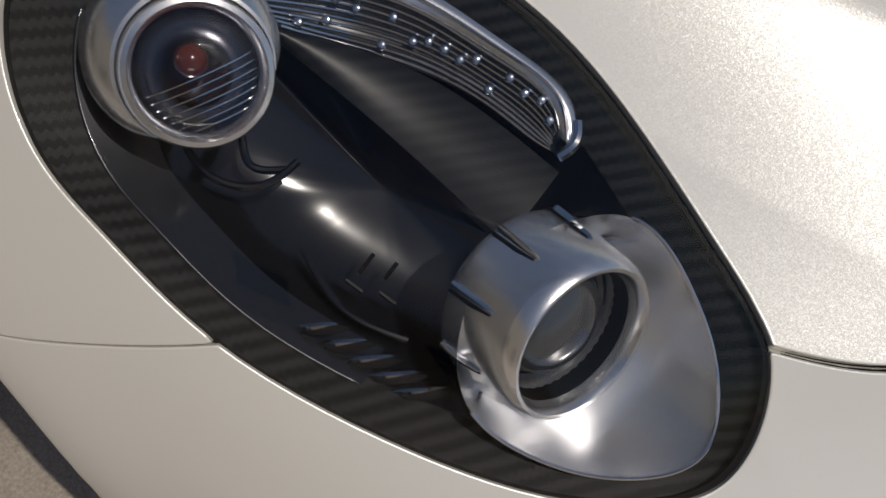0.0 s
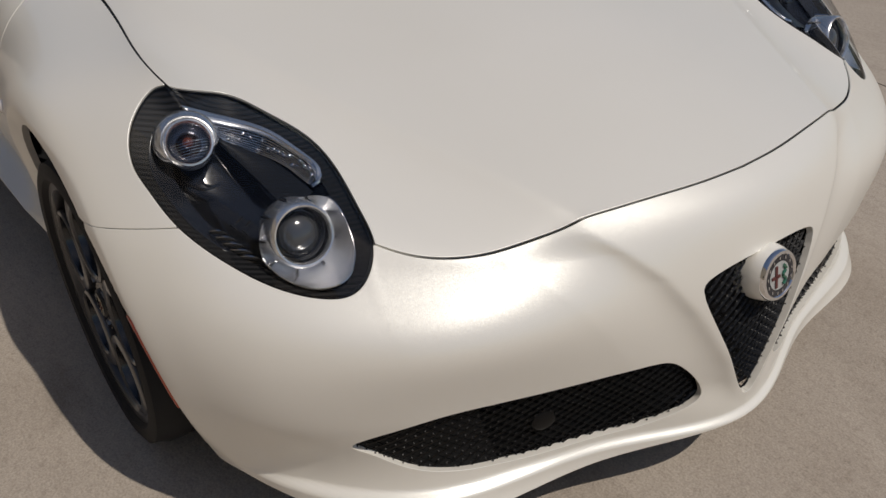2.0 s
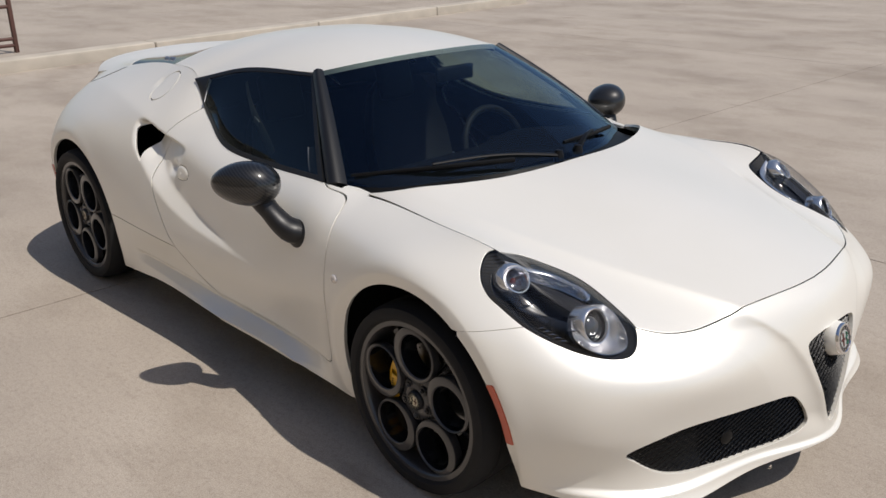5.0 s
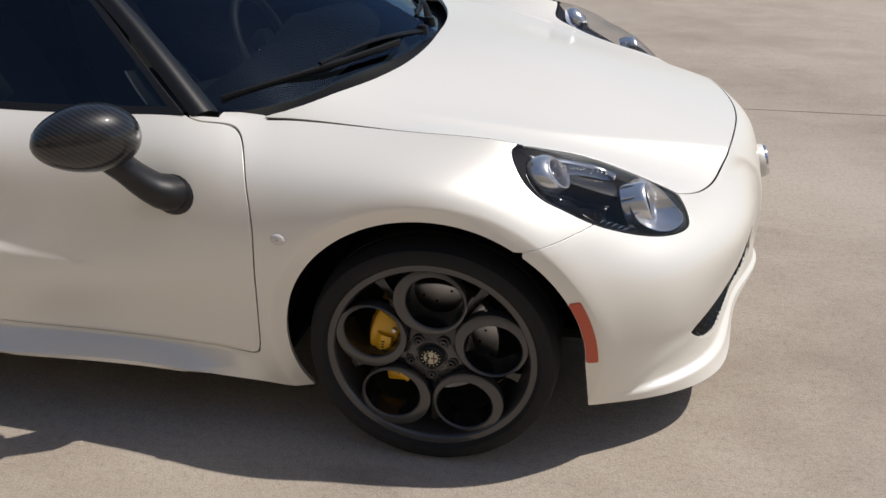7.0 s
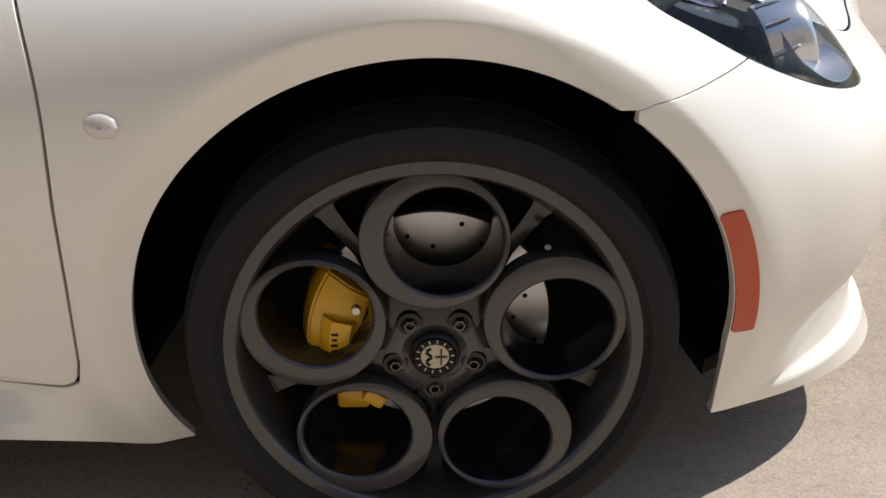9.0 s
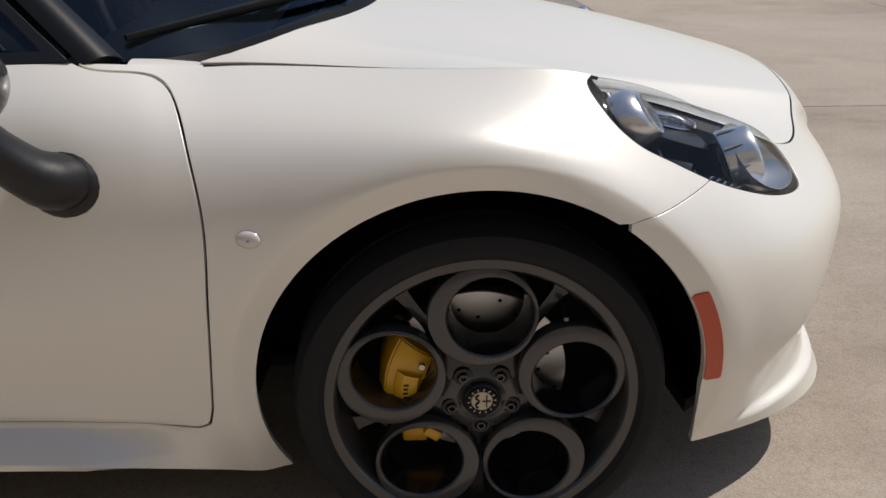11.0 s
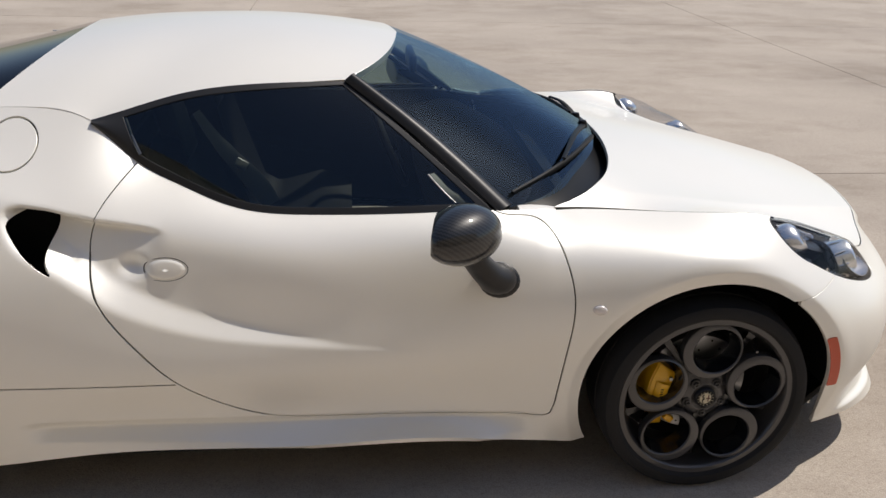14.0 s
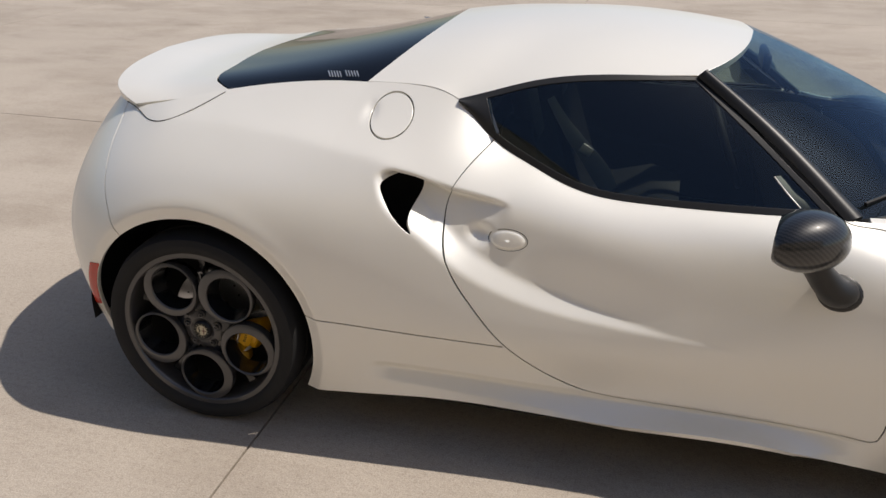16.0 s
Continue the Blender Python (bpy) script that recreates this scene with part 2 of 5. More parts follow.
def clip(surf, value):
    """The part of a surface where the value at its vertices is above nought."""
    v, n, t = surf
    val = np.asarray(value, float)
    val = np.where(np.abs(val) < 1e-7, 1e-7, val)
    pos = val > 0
    cnt = pos[t].sum(1)
    keep = [t[cnt == 3]]
    nv, nn, extra, cache = [], [], [], {}

    def cut(a, b):
        key = (a, b) if a < b else (b, a)
        if key not in cache:
            f = val[a] / (val[a] - val[b])
            cache[key] = len(v) + len(nv)
            nv.append(v[a] + f * (v[b] - v[a]))
            nn.append(n[a] + f * (n[b] - n[a]))
        return cache[key]

    for tri in t[(cnt == 1) | (cnt == 2)]:
        for k in range(3):
            a, b, c = tri[k], tri[(k + 1) % 3], tri[(k + 2) % 3]
            if pos[a] and not pos[b] and not pos[c]:
                extra.append((a, cut(a, b), cut(a, c)))
                break
            if pos[a] and pos[b] and not pos[c]:
                p, q = cut(b, c), cut(a, c)
                extra += [(a, b, p), (a, p, q)]
                break
    if extra:
        keep.append(np.array(extra))
        v, n = np.concatenate([v, nv]), np.concatenate([n, nn])
    t = np.concatenate(keep)
    used, back = np.unique(t, return_inverse=True)
    return v[used], n[used], back.reshape(-1, 3)


def flange(surf, depth):
    """Turns the rim of a sheet inwards, so that it shows its thickness."""
    v, n, t = surf
    e = np.concatenate([t[:, [0, 1]], t[:, [1, 2]], t[:, [2, 0]]])
    key = np.sort(e, 1)
    _, first, count = np.unique(key, axis=0, return_index=True, return_counts=True)
    rim = e[first[count == 1]]
    ids, back = np.unique(rim, return_inverse=True)
    back = back.reshape(-1, 2)
    nn = n[ids] / (np.linalg.norm(n[ids], axis=1, keepdims=True) + 1e-9)
    side = np.zeros_like(nn)
    d = v[rim[:, 1]] - v[rim[:, 0]]
    out = np.cross(d, n[rim[:, 0]])
    out /= np.linalg.norm(out, axis=1, keepdims=True) + 1e-12
    np.add.at(side, back[:, 0], out)
    np.add.at(side, back[:, 1], out)
    side /= np.linalg.norm(side, axis=1, keepdims=True) + 1e-9
    a, b, m = len(v), len(v) + len(ids), len(v) + 2 * len(ids)
    r = 0.0015
    rolled = v[ids] + side * r * 0.8 - nn * r * 0.6
    low = v[ids] + side * r - nn * depth
    vv = np.concatenate([v, rolled, rolled, low])
    n2 = np.concatenate([n, (nn + side) * 0.7071, side, side])
    i, j = back[:, 0], back[:, 1]
    t1 = np.stack([rim[:, 1], rim[:, 0], a + i], 1)
    t2 = np.stack([rim[:, 1], a + i, a + j], 1)
    t3 = np.stack([b + j, b + i, m + i], 1)
    t4 = np.stack([b + j, m + i, m + j], 1)
    return vv, n2, np.concatenate([t, t1, t2, t3, t4])


def mirrored(surf):
    v, n, t = surf
    return v * (1, -1, 1), n * (1, -1, 1), t[:, ::-1]


def joined(*surfs):
    vs, ns, ts, base = [], [], [], 0
    for v, n, t in surfs:
        vs.append(v), ns.append(n), ts.append(t + base)
        base += len(v)
    return np.concatenate(vs), np.concatenate(ns), np.concatenate(ts)


def pushed(surf, d):
    v, n, t = surf
    return v + n * (d if np.isscalar(d) else np.asarray(d)[:, None]), n, t


def sheet(name, surf, mat, parent=None, label="", shadow=True):
    """One mesh object from vertices, normals and triangles."""
    v, n, t = surf
    me = bpy.data.meshes.new(name)
    me.from_pydata([tuple(p) for p in v], [], [tuple(int(k) for k in f) for f in t])
    me.materials.append(mat)
    me.polygons.foreach_set("use_smooth", [True] * len(me.polygons))
    nn = n / (np.linalg.norm(n, axis=1, keepdims=True) + 1e-9)
    me.normals_split_custom_set_from_vertices([tuple(p) for p in nn])
    ob = new(name, me)
    ob.parent = parent
    ob.visible_shadow = shadow
    return tagged(ob, label)


def part(name, bm, mat, parent=None, label="", smooth=40):
    me = bpy.data.meshes.new(name)
    bmesh.ops.recalc_face_normals(bm, faces=bm.faces)
    for f in bm.faces:
        f.smooth = smooth > 0
    if smooth:
        for e in bm.edges:
            e.smooth = len(e.link_faces) < 2 or e.calc_face_angle(0) < radians(smooth)
    bm.to_mesh(me)
    bm.free()
    me.materials.append(mat)
    ob = new(name, me)
    ob.parent = parent
    return tagged(ob, label)


def thing(name, label, category, at=(0, 0, 0), group=""):
    return tagged(new(name), label, category, group)


def lathe(profile, n=64, closed=False, origin=(0, 0, 0), axis="Y", ring=(0, 360)):
    """Turns a profile of (radius, along) about an axis."""
    bm = bmesh.new()
    full = abs(ring[1] - ring[0]) >= 360
    cols = []
    for k in range(n if full else n + 1):
        a = radians(ring[0] + (ring[1] - ring[0]) * k / n)
        col = []
        for r, h in profile:
            p = {"Y": (r * math.cos(a), h, r * math.sin(a)), "Z": (r * math.cos(a), r * math.sin(a), h), "X": (h, r * math.cos(a), r * math.sin(a))}[axis]
            col.append(bm.verts.new(Vector(p) + Vector(origin)))
        cols.append(col)
    m = len(profile)
    for k in range(len(cols) - (0 if full else 1)):
        a, b = cols[k], cols[(k + 1) % len(cols)]
        for j in range(m if closed else m - 1):
            q = (a[j], a[(j + 1) % m], b[(j + 1) % m], b[j])
            if len({tuple(x.co) for x in q}) > 2:
                bm.faces.new(q)
    bmesh.ops.remove_doubles(bm, verts=bm.verts, dist=1e-6)
    return bm


def box(size, at=(0, 0, 0), bevel=0.0, segments=2):
    bm = bmesh.new()
    bmesh.ops.create_cube(bm, size=1)
    bmesh.ops.scale(bm, vec=size, verts=bm.verts)
    if bevel:
        bmesh.ops.bevel(bm, geom=bm.edges[:] + bm.verts[:], offset=bevel, segments=segments, affect="EDGES", profile=0.5)
    bmesh.ops.translate(bm, vec=at, verts=bm.verts)
    return bm


def tube(points, radius, sides=10, flat=1.0, up=(0, 0, 1)):
    """A round or flattened bar along a line of points; radius may run along it."""
    p = np.asarray(points, float)
    bm = bmesh.new()
    rings = []
    d = np.gradient(p, axis=0)
    for k in range(len(p)):
        w = Vector(d[k]).normalized()
        s = w.cross(Vector(up)).normalized()
        u = s.cross(w)
        r = radius[k] if hasattr(radius, "__len__") else radius
        rings.append([bm.verts.new(Vector(p[k]) + s * (r * math.cos(2 * math.pi * j / sides)) + u * (r * flat * math.sin(2 * math.pi * j / sides))) for j in range(sides)])
    for a, b in zip(rings, rings[1:]):
        for j in range(sides):
            bm.faces.new((a[j], a[(j + 1) % sides], b[(j + 1) % sides], b[j]))
    bm.faces.new(rings[0])
    bm.faces.new(rings[-1][::-1])
    return bm


def merge(*bms):
    out = bmesh.new()
    for b in bms:
        me = bpy.data.meshes.new("tmp")
        b.to_mesh(me)
        out.from_mesh(me)
        bpy.data.meshes.remove(me)
        b.free()
    return out


def moved(bm, m):
    bmesh.ops.transform(bm, matrix=m, verts=bm.verts)
    return bm


def placed(name, bm, mat, parent, m, label="", smooth=40):
    """A part on the right-hand side, or its mirror image on the left."""
    if m:
        moved(bm, Matrix.Diagonal((1, -1, 1, 1)))
    return part(name, bm, mat, parent, label, smooth)


# ---- ground ----
GROUND_JOINTS_X = (-13.2, -7.1, -1.005, 5.1, 11.2)
GROUND_JOINTS_Y = (-10.2, -4.08, 2.03, 8.14, 14.25)


def build_ground():
    ground = sheet("ground", grid_surface(np.stack(np.meshgrid(np.linspace(-400, 400, 3), np.linspace(-400, 400, 3), indexing="ij") + [np.full((3, 3), -0.012)], -1)), CONCRETE)
    tagged(ground, "sunlit tan concrete yard with dark stains", "ground", kind="structure")
    xs = (-19.3, *GROUND_JOINTS_X, 17.3)
    ys = (-16.3, *GROUND_JOINTS_Y, 20.4)
    g = 0.004
    for x0, x1 in zip(xs, xs[1:]):
        for y0, y1 in zip(ys, ys[1:]):
            bm = bmesh.new()
            lean = -0.016
            lo = [(x0 + g, y0 + g), (x1 - g, y0 + g), (x1 - g, y1 - g), (x0 + g, y1 - g)]
            top = [bm.verts.new((x, y + lean * x, 0)) for x, y in lo]
            low = [bm.verts.new((x, y + lean * x, -0.011)) for x, y in lo]
            bm.faces.new(top)
            for k in range(4):
                bm.faces.new((top[k], low[k], low[(k + 1) % 4], top[(k + 1) % 4]))
            part("slab", bm, CONCRETE, ground, smooth=0)


build_ground()

# ---- kerb, pavement and fence beyond the tail, and the building across the yard ----
STUCCO = grained("beige_stucco", (0.46, 0.40, 0.31), 0.9, scale=40.0, vary=0.08, bump=0.5, spec=0.2)
KERBSTONE = grained("kerb_concrete", (0.50, 0.45, 0.38), 0.9, scale=80.0, vary=0.10, bump=0.4, spec=0.2)
BROWN = grained("brown_painted_steel", (0.10, 0.045, 0.035), 0.55, bump=0.1)
SHADE = material("dark_window", (0.03, 0.032, 0.035), 0.15)


def build_surroundings():
    turn = pose(-7.93, 0, 0, 0, 0, 7.6)
    for k in range(8):
        kerb = part("kerb", moved(box((.30, 2.98, .25), (-.15, -10.5 + 3 * k, .025), .02, 3), turn), KERBSTONE)
        tagged(kerb, "pale weathered concrete kerb along the yard's edge", "kerb", "kerbstones", "structure")
    walk_way = part("pavement", moved(box((8, 24, .1), (-4.32, 0, .095)), turn), CONCRETE, smooth=0)
    tagged(walk_way, "raised concrete pavement behind the kerb", "pavement", kind="structure")
    fence = thing("fence", "brown painted steel pipe fence on the pavement", "fence")
    for y in (-6.4, -3.8, -1.2, 1.42):
        part("post", moved(box((.05, .05, .95), (-.62, y, .145 + .475), .006, 2), turn), BROWN, fence)
    for z in (.235, .315, .70, 1.06):
        part("rail", moved(tube([(-.62, -6.4, z), (-.62, 1.42, z)], .022, 10), turn), BROWN, fence)
    hall = thing("building", "long beige stucco building with dark openings", "building")
    part("wall", box((44, .3, 8.2), (-4, -9.5, 4.1)), STUCCO, hall, smooth=0)
    part("parapet", box((44.3, .5, .25), (-4, -9.5, 8.3), .03, 2), STUCCO, hall)
    for x in (-20, -13.5, -7.2, -1.5, 4.3, 10.5):
        w = part("window", box((1.8, .08, 1.5), (x, -9.36, 1.9), .01, 1), SHADE, hall)
        part("frame", box((2.0, .06, .1), (x, -9.35, 1.1), .01, 1), STUCCO, w)
    part("doorway", box((3.2, .08, 3.2), (-10.2, -9.36, 1.6), .01, 1), SHADE, hall)


build_surroundings()

# ---- car body: curves that run from the tail round the side to the nose (x, half width, height) ----
BOTTOM = [(-1.812, 0, 0.26), (-1.792, 0.4, 0.26), (-1.662, 0.7, 0.25), (-1.572, 0.82, 0.22), (-1.19, 0.86, 0.17), (-0.82, 0.893, 0.162), (-0.45, 0.905, 0.200), (0, 0.925, 0.212),
        (0.5, 0.92, 0.211), (0.83, 0.862, 0.146), (1.19, 0.854, 0.145), (1.528, 0.853, 0.165), (1.769, 0.744, 0.15), (1.903, 0.600, 0.147), (1.968, 0.300, 0.157), (2.062, 0, 0.178)]
SILL = [(-1.872, 0, 0.37), (-1.842, 0.42, 0.37), (-1.702, 0.72, 0.35), (-1.582, 0.85, 0.32), (-1.19, 0.91, 0.28), (-0.8, 0.915, 0.275), (-0.45, 0.897, 0.288), (0, 0.886, 0.266),
        (0.5, 0.874, 0.245), (0.82, 0.885, 0.238), (1.19, 0.899, 0.25), (1.538, 0.883, 0.26), (1.746, 0.758, 0.228), (1.884, 0.592, 0.2), (1.966, 0.294, 0.198), (2.060, 0, 0.222)]
WAIST = [(-1.912, 0, 0.52), (-1.882, 0.44, 0.52), (-1.747, 0.72, 0.5), (-1.592, 0.87, 0.47), (-1.19, 0.935, 0.45), (-0.8, 0.93, 0.43), (-0.45, 0.925, 0.42), (0, 0.905, 0.42),
        (0.5, 0.895, 0.42), (0.82, 0.908, 0.42), (1.19, 0.934, 0.42), (1.533, 0.913, 0.4), (1.758, 0.79, 0.38), (1.888, 0.59, 0.38), (1.985, 0.294, 0.39), (2.042, 0, 0.4)]
BULGE = [(-1.882, 0, 0.66), (-1.852, 0.44, 0.66), (-1.717, 0.7, 0.66), (-1.582, 0.845, 0.64), (-1.19, 0.935, 0.67), (-0.8, 0.93, 0.63), (-0.45, 0.915, 0.58), (0, 0.885, 0.56),
        (0.5, 0.895, 0.56), (0.82, 0.923, 0.58), (1.19, 0.944, 0.67), (1.468, 0.913, 0.58), (1.712, 0.814, 0.52), (1.882, 0.615, 0.51), (1.975, 0.304, 0.525), (2.012, 0, 0.53)]
CREST = [(-1.812, 0, 0.8), (-1.782, 0.42, 0.8), (-1.657, 0.65, 0.79), (-1.532, 0.775, 0.79), (-1.19, 0.85, 0.83), (-0.8, 0.86, 0.82), (-0.45, 0.855, 0.77), (0, 0.85, 0.71),
        (0.5, 0.855, 0.71), (0.82, 0.878, 0.715), (1.17, 0.889, 0.755), (1.438, 0.838, 0.7), (1.654, 0.765, 0.6), (1.808, 0.622, 0.570), (1.935, 0.32, 0.59), (1.985, 0, 0.605)]
EDGE = [(-1.752, 0, 0.92), (-1.712, 0.35, 0.92), (-1.592, 0.54, 0.925), (-1.48, 0.6, 0.935), (-1.2, 0.575, 0.995), (-0.74, 0.575, 1.047), (-0.4, 0.642, 0.986), (-0.1, 0.748, 0.831),
        (0.45, 0.76, 0.817), (0.78, 0.713, 0.8), (1.13, 0.739, 0.795), (1.372, 0.755, 0.788), (1.55, 0.686, 0.705), (1.733, 0.61, 0.615), (1.892, 0.323, 0.626), (1.937, 0, 0.652)]


def bonnet_fold(x, y):
    """The soft fold that runs from the screen to the nose: how much the bonnet falls away outside it."""
    x = np.asarray(x, float)
    knots = [.9, 1.21, 1.376, 1.474, 1.60, 1.68, 1.77, 1.87, 1.96]
    line = np.polyval(np.polyfit(knots, [.62, .59, .545, .50, .448, .409, .370, .335, .29], 4), x)
    d = np.abs(y) - line
    w = .0045
    soft = w * np.log1p(np.exp(np.clip(d / w, -30, 30)))
    f = np.clip((x - .62) / 1.10, 0, 1)
    return -.027 * f * f * (3 - 2 * f) * (1 - np.exp(-soft / .065))


HOOD_EDGE = [(1.733, .612), (1.782, .569), (1.830, .500), (1.866, .403), (1.890, .312), (1.915, .19), (1.930, .09), (1.935, 0)]


def fit_bonnet():
    """A smooth height over the plan that meets the bonnet's edge and its middle line."""
    pts = [p for p in EDGE[9:]] + [(x, 0, z) for x, z in ((.60, .878), (.90, .858), (1.10, .839), (1.30, .809), (1.50, .767), (1.70, .715), (1.85, .676), (1.937, .652))] + [(1.782, .569, .617), (1.830, .500, .619), (1.866, .403, .621), (1.45, .66, .733), (1.50, .62, .708), (1.60, .60, .676), (1.60, .50, .678), (1.70, .58, .647), (1.70, .50, .649)]
    p = np.array(pts, float)
    terms = bonnet_terms(p[:, 0], p[:, 1])
    rhs = p[:, 2] - bonnet_fold(p[:, 0], p[:, 1])
    reg = np.eye(terms.shape[1]) * 1.2e-2
    return np.linalg.lstsq(np.concatenate([terms, reg]), np.concatenate([rhs, np.zeros(len(reg))]), rcond=None)[0]


def bonnet_terms(x, y):
    u = (np.asarray(x, float) - 1.3) / .6
    v = (np.asarray(y, float) / .7) ** 2
    return np.stack([u**i * v**j for j in range(3) for i in range(4 if j < 2 else 3)], -1)


def bonnet_z(x, y):
    return bonnet_terms(x, y) @ BONNET + bonnet_fold(x, y)


BONNET = fit_bonnet()
EDGE = EDGE[:9] + [(x, y, float(bonnet_z(x, y))) for x, y, z in EDGE[9:]]
NU, NV = 760, 150


def body_band():
    lines = np.array([BOTTOM, SILL, WAIST, BULGE, CREST, EDGE], float)
    lines[:, :, 1] *= -1
    flip = np.array([1, -1, 1])
    full = np.concatenate([lines[:, 3:0:-1] * flip, lines, lines[:, -2:-5:-1] * flip], axis=1)
    du = np.linalg.norm(np.diff(full, axis=1), axis=2).mean(0)
    u = np.r_[0, np.cumsum(du)]
    g = spline(u, full.transpose(1, 0, 2), np.linspace(u[3], u[-4], NU))
    dv = np.linalg.norm(np.diff(lines, axis=0), axis=2).mean(1)
    v = np.r_[0, np.cumsum(dv)]
    return spline(v, g.transpose(1, 0, 2), np.linspace(0, v[-1], NV)).transpose(1, 0, 2)


FRONT_HUB, REAR_HUB = np.array((1.19, 0.308)), np.array((-1.19, 0.324))
FRONT_ARCH, REAR_ARCH = 0.360, 0.368
SCOOP_EDGE = curve3([(.42, .474), (.19, .490), (.02, .509), (-.146, .537), (-.29, .582), (-.415, .648), (-.508, .718), (-.582, .765), (-.616, .81), (-.630, .86)], 60)
SCOOP_TOP = [(-.66, .852), (-.60, .850), (-.53, .842), (-.42, .818), (-.27, .795), (-.10, .78), (.19, .74)]


def smooth_step(x):
    x = np.clip(x, 0, 1)
    return x * x * (3 - 2 * x)


def scoop_depth(x, z):
    """The hollow that runs along the door into the air intake."""
    p = np.stack([x, z], 1)
    best = np.full(len(p), 1e9)
    along = np.zeros(len(p))
    sign = np.ones(len(p))
    n = len(SCOOP_EDGE) - 1
    for k in range(n):
        a, b = SCOOP_EDGE[k], SCOOP_EDGE[k + 1]
        d = b - a
        f = np.clip((p - a) @ d / (d @ d), 0, 1)
        q = p - a - f[:, None] * d
        dist = np.linalg.norm(q, axis=1)
        near = dist < best
        best[near] = dist[near]
        along[near] = (k + f[near]) / n
        sign[near] = np.where(d[0] * q[near, 1] - d[1] * q[near, 0] < 0, 1, -1)
    s = best * sign
    # a ledge that faces up along the lower edge, and the door easing back out above it
    w = np.interp(along, [0, .19, .27, .47, .67, .84, 1], [0, .004, .010, .026, .036, .066, .085])
    ledge = np.interp(along, [0, .19, .27, .47, .67, .84, 1], [.004, .010, .018, .042, .054, .050, .030])
    rise = np.clip((s + ledge * .15) / ledge, 0, 1)
    reach = np.interp(along, [0, .43, .62, .73, .83, 1], [.20, .24, .28, .30, .32, .34])
    fall = 1 - smooth_step(np.maximum(s - ledge, 0) / reach)
    top = np.interp(x, [q[0] for q in SCOOP_TOP], [q[1] for q in SCOOP_TOP])
    blade = smooth_step((-.25 - x) / .06)
    lid = blade * smooth_step((top - z) / .010) + (1 - blade) * smooth_step((.835 - z) / .13)
    low = w * rise * fall
    # the wedge below the upper blade, which narrows to a point on the door
    foot = np.interp(x, [-.60, -.50, -.42, -.27], [.68, .72, .765, .792])
    wedge = .100 * np.clip((-.27 - x) / .30, 0, 1) ** 1.05 * smooth_step((z - foot + .05) / .055) * smooth_step(s / .035)
    return np.maximum(low, wedge) * lid * smooth_step((.44 - x) / .12)


BELT_LINE = [(.72, -.726, .804), (.58, -.752, .815), (.45, -.756, .814), (.10, -.756, .811), (-.06, -.749, .824), (-.15, -.729, .848), (-.23, -.703, .878), (-.335, -.668, .928), (-.446, -.624, 1.022), (-.50, -.606, 1.043), (-.60, -.588, 1.053), (-.74, -.574, 1.048)]


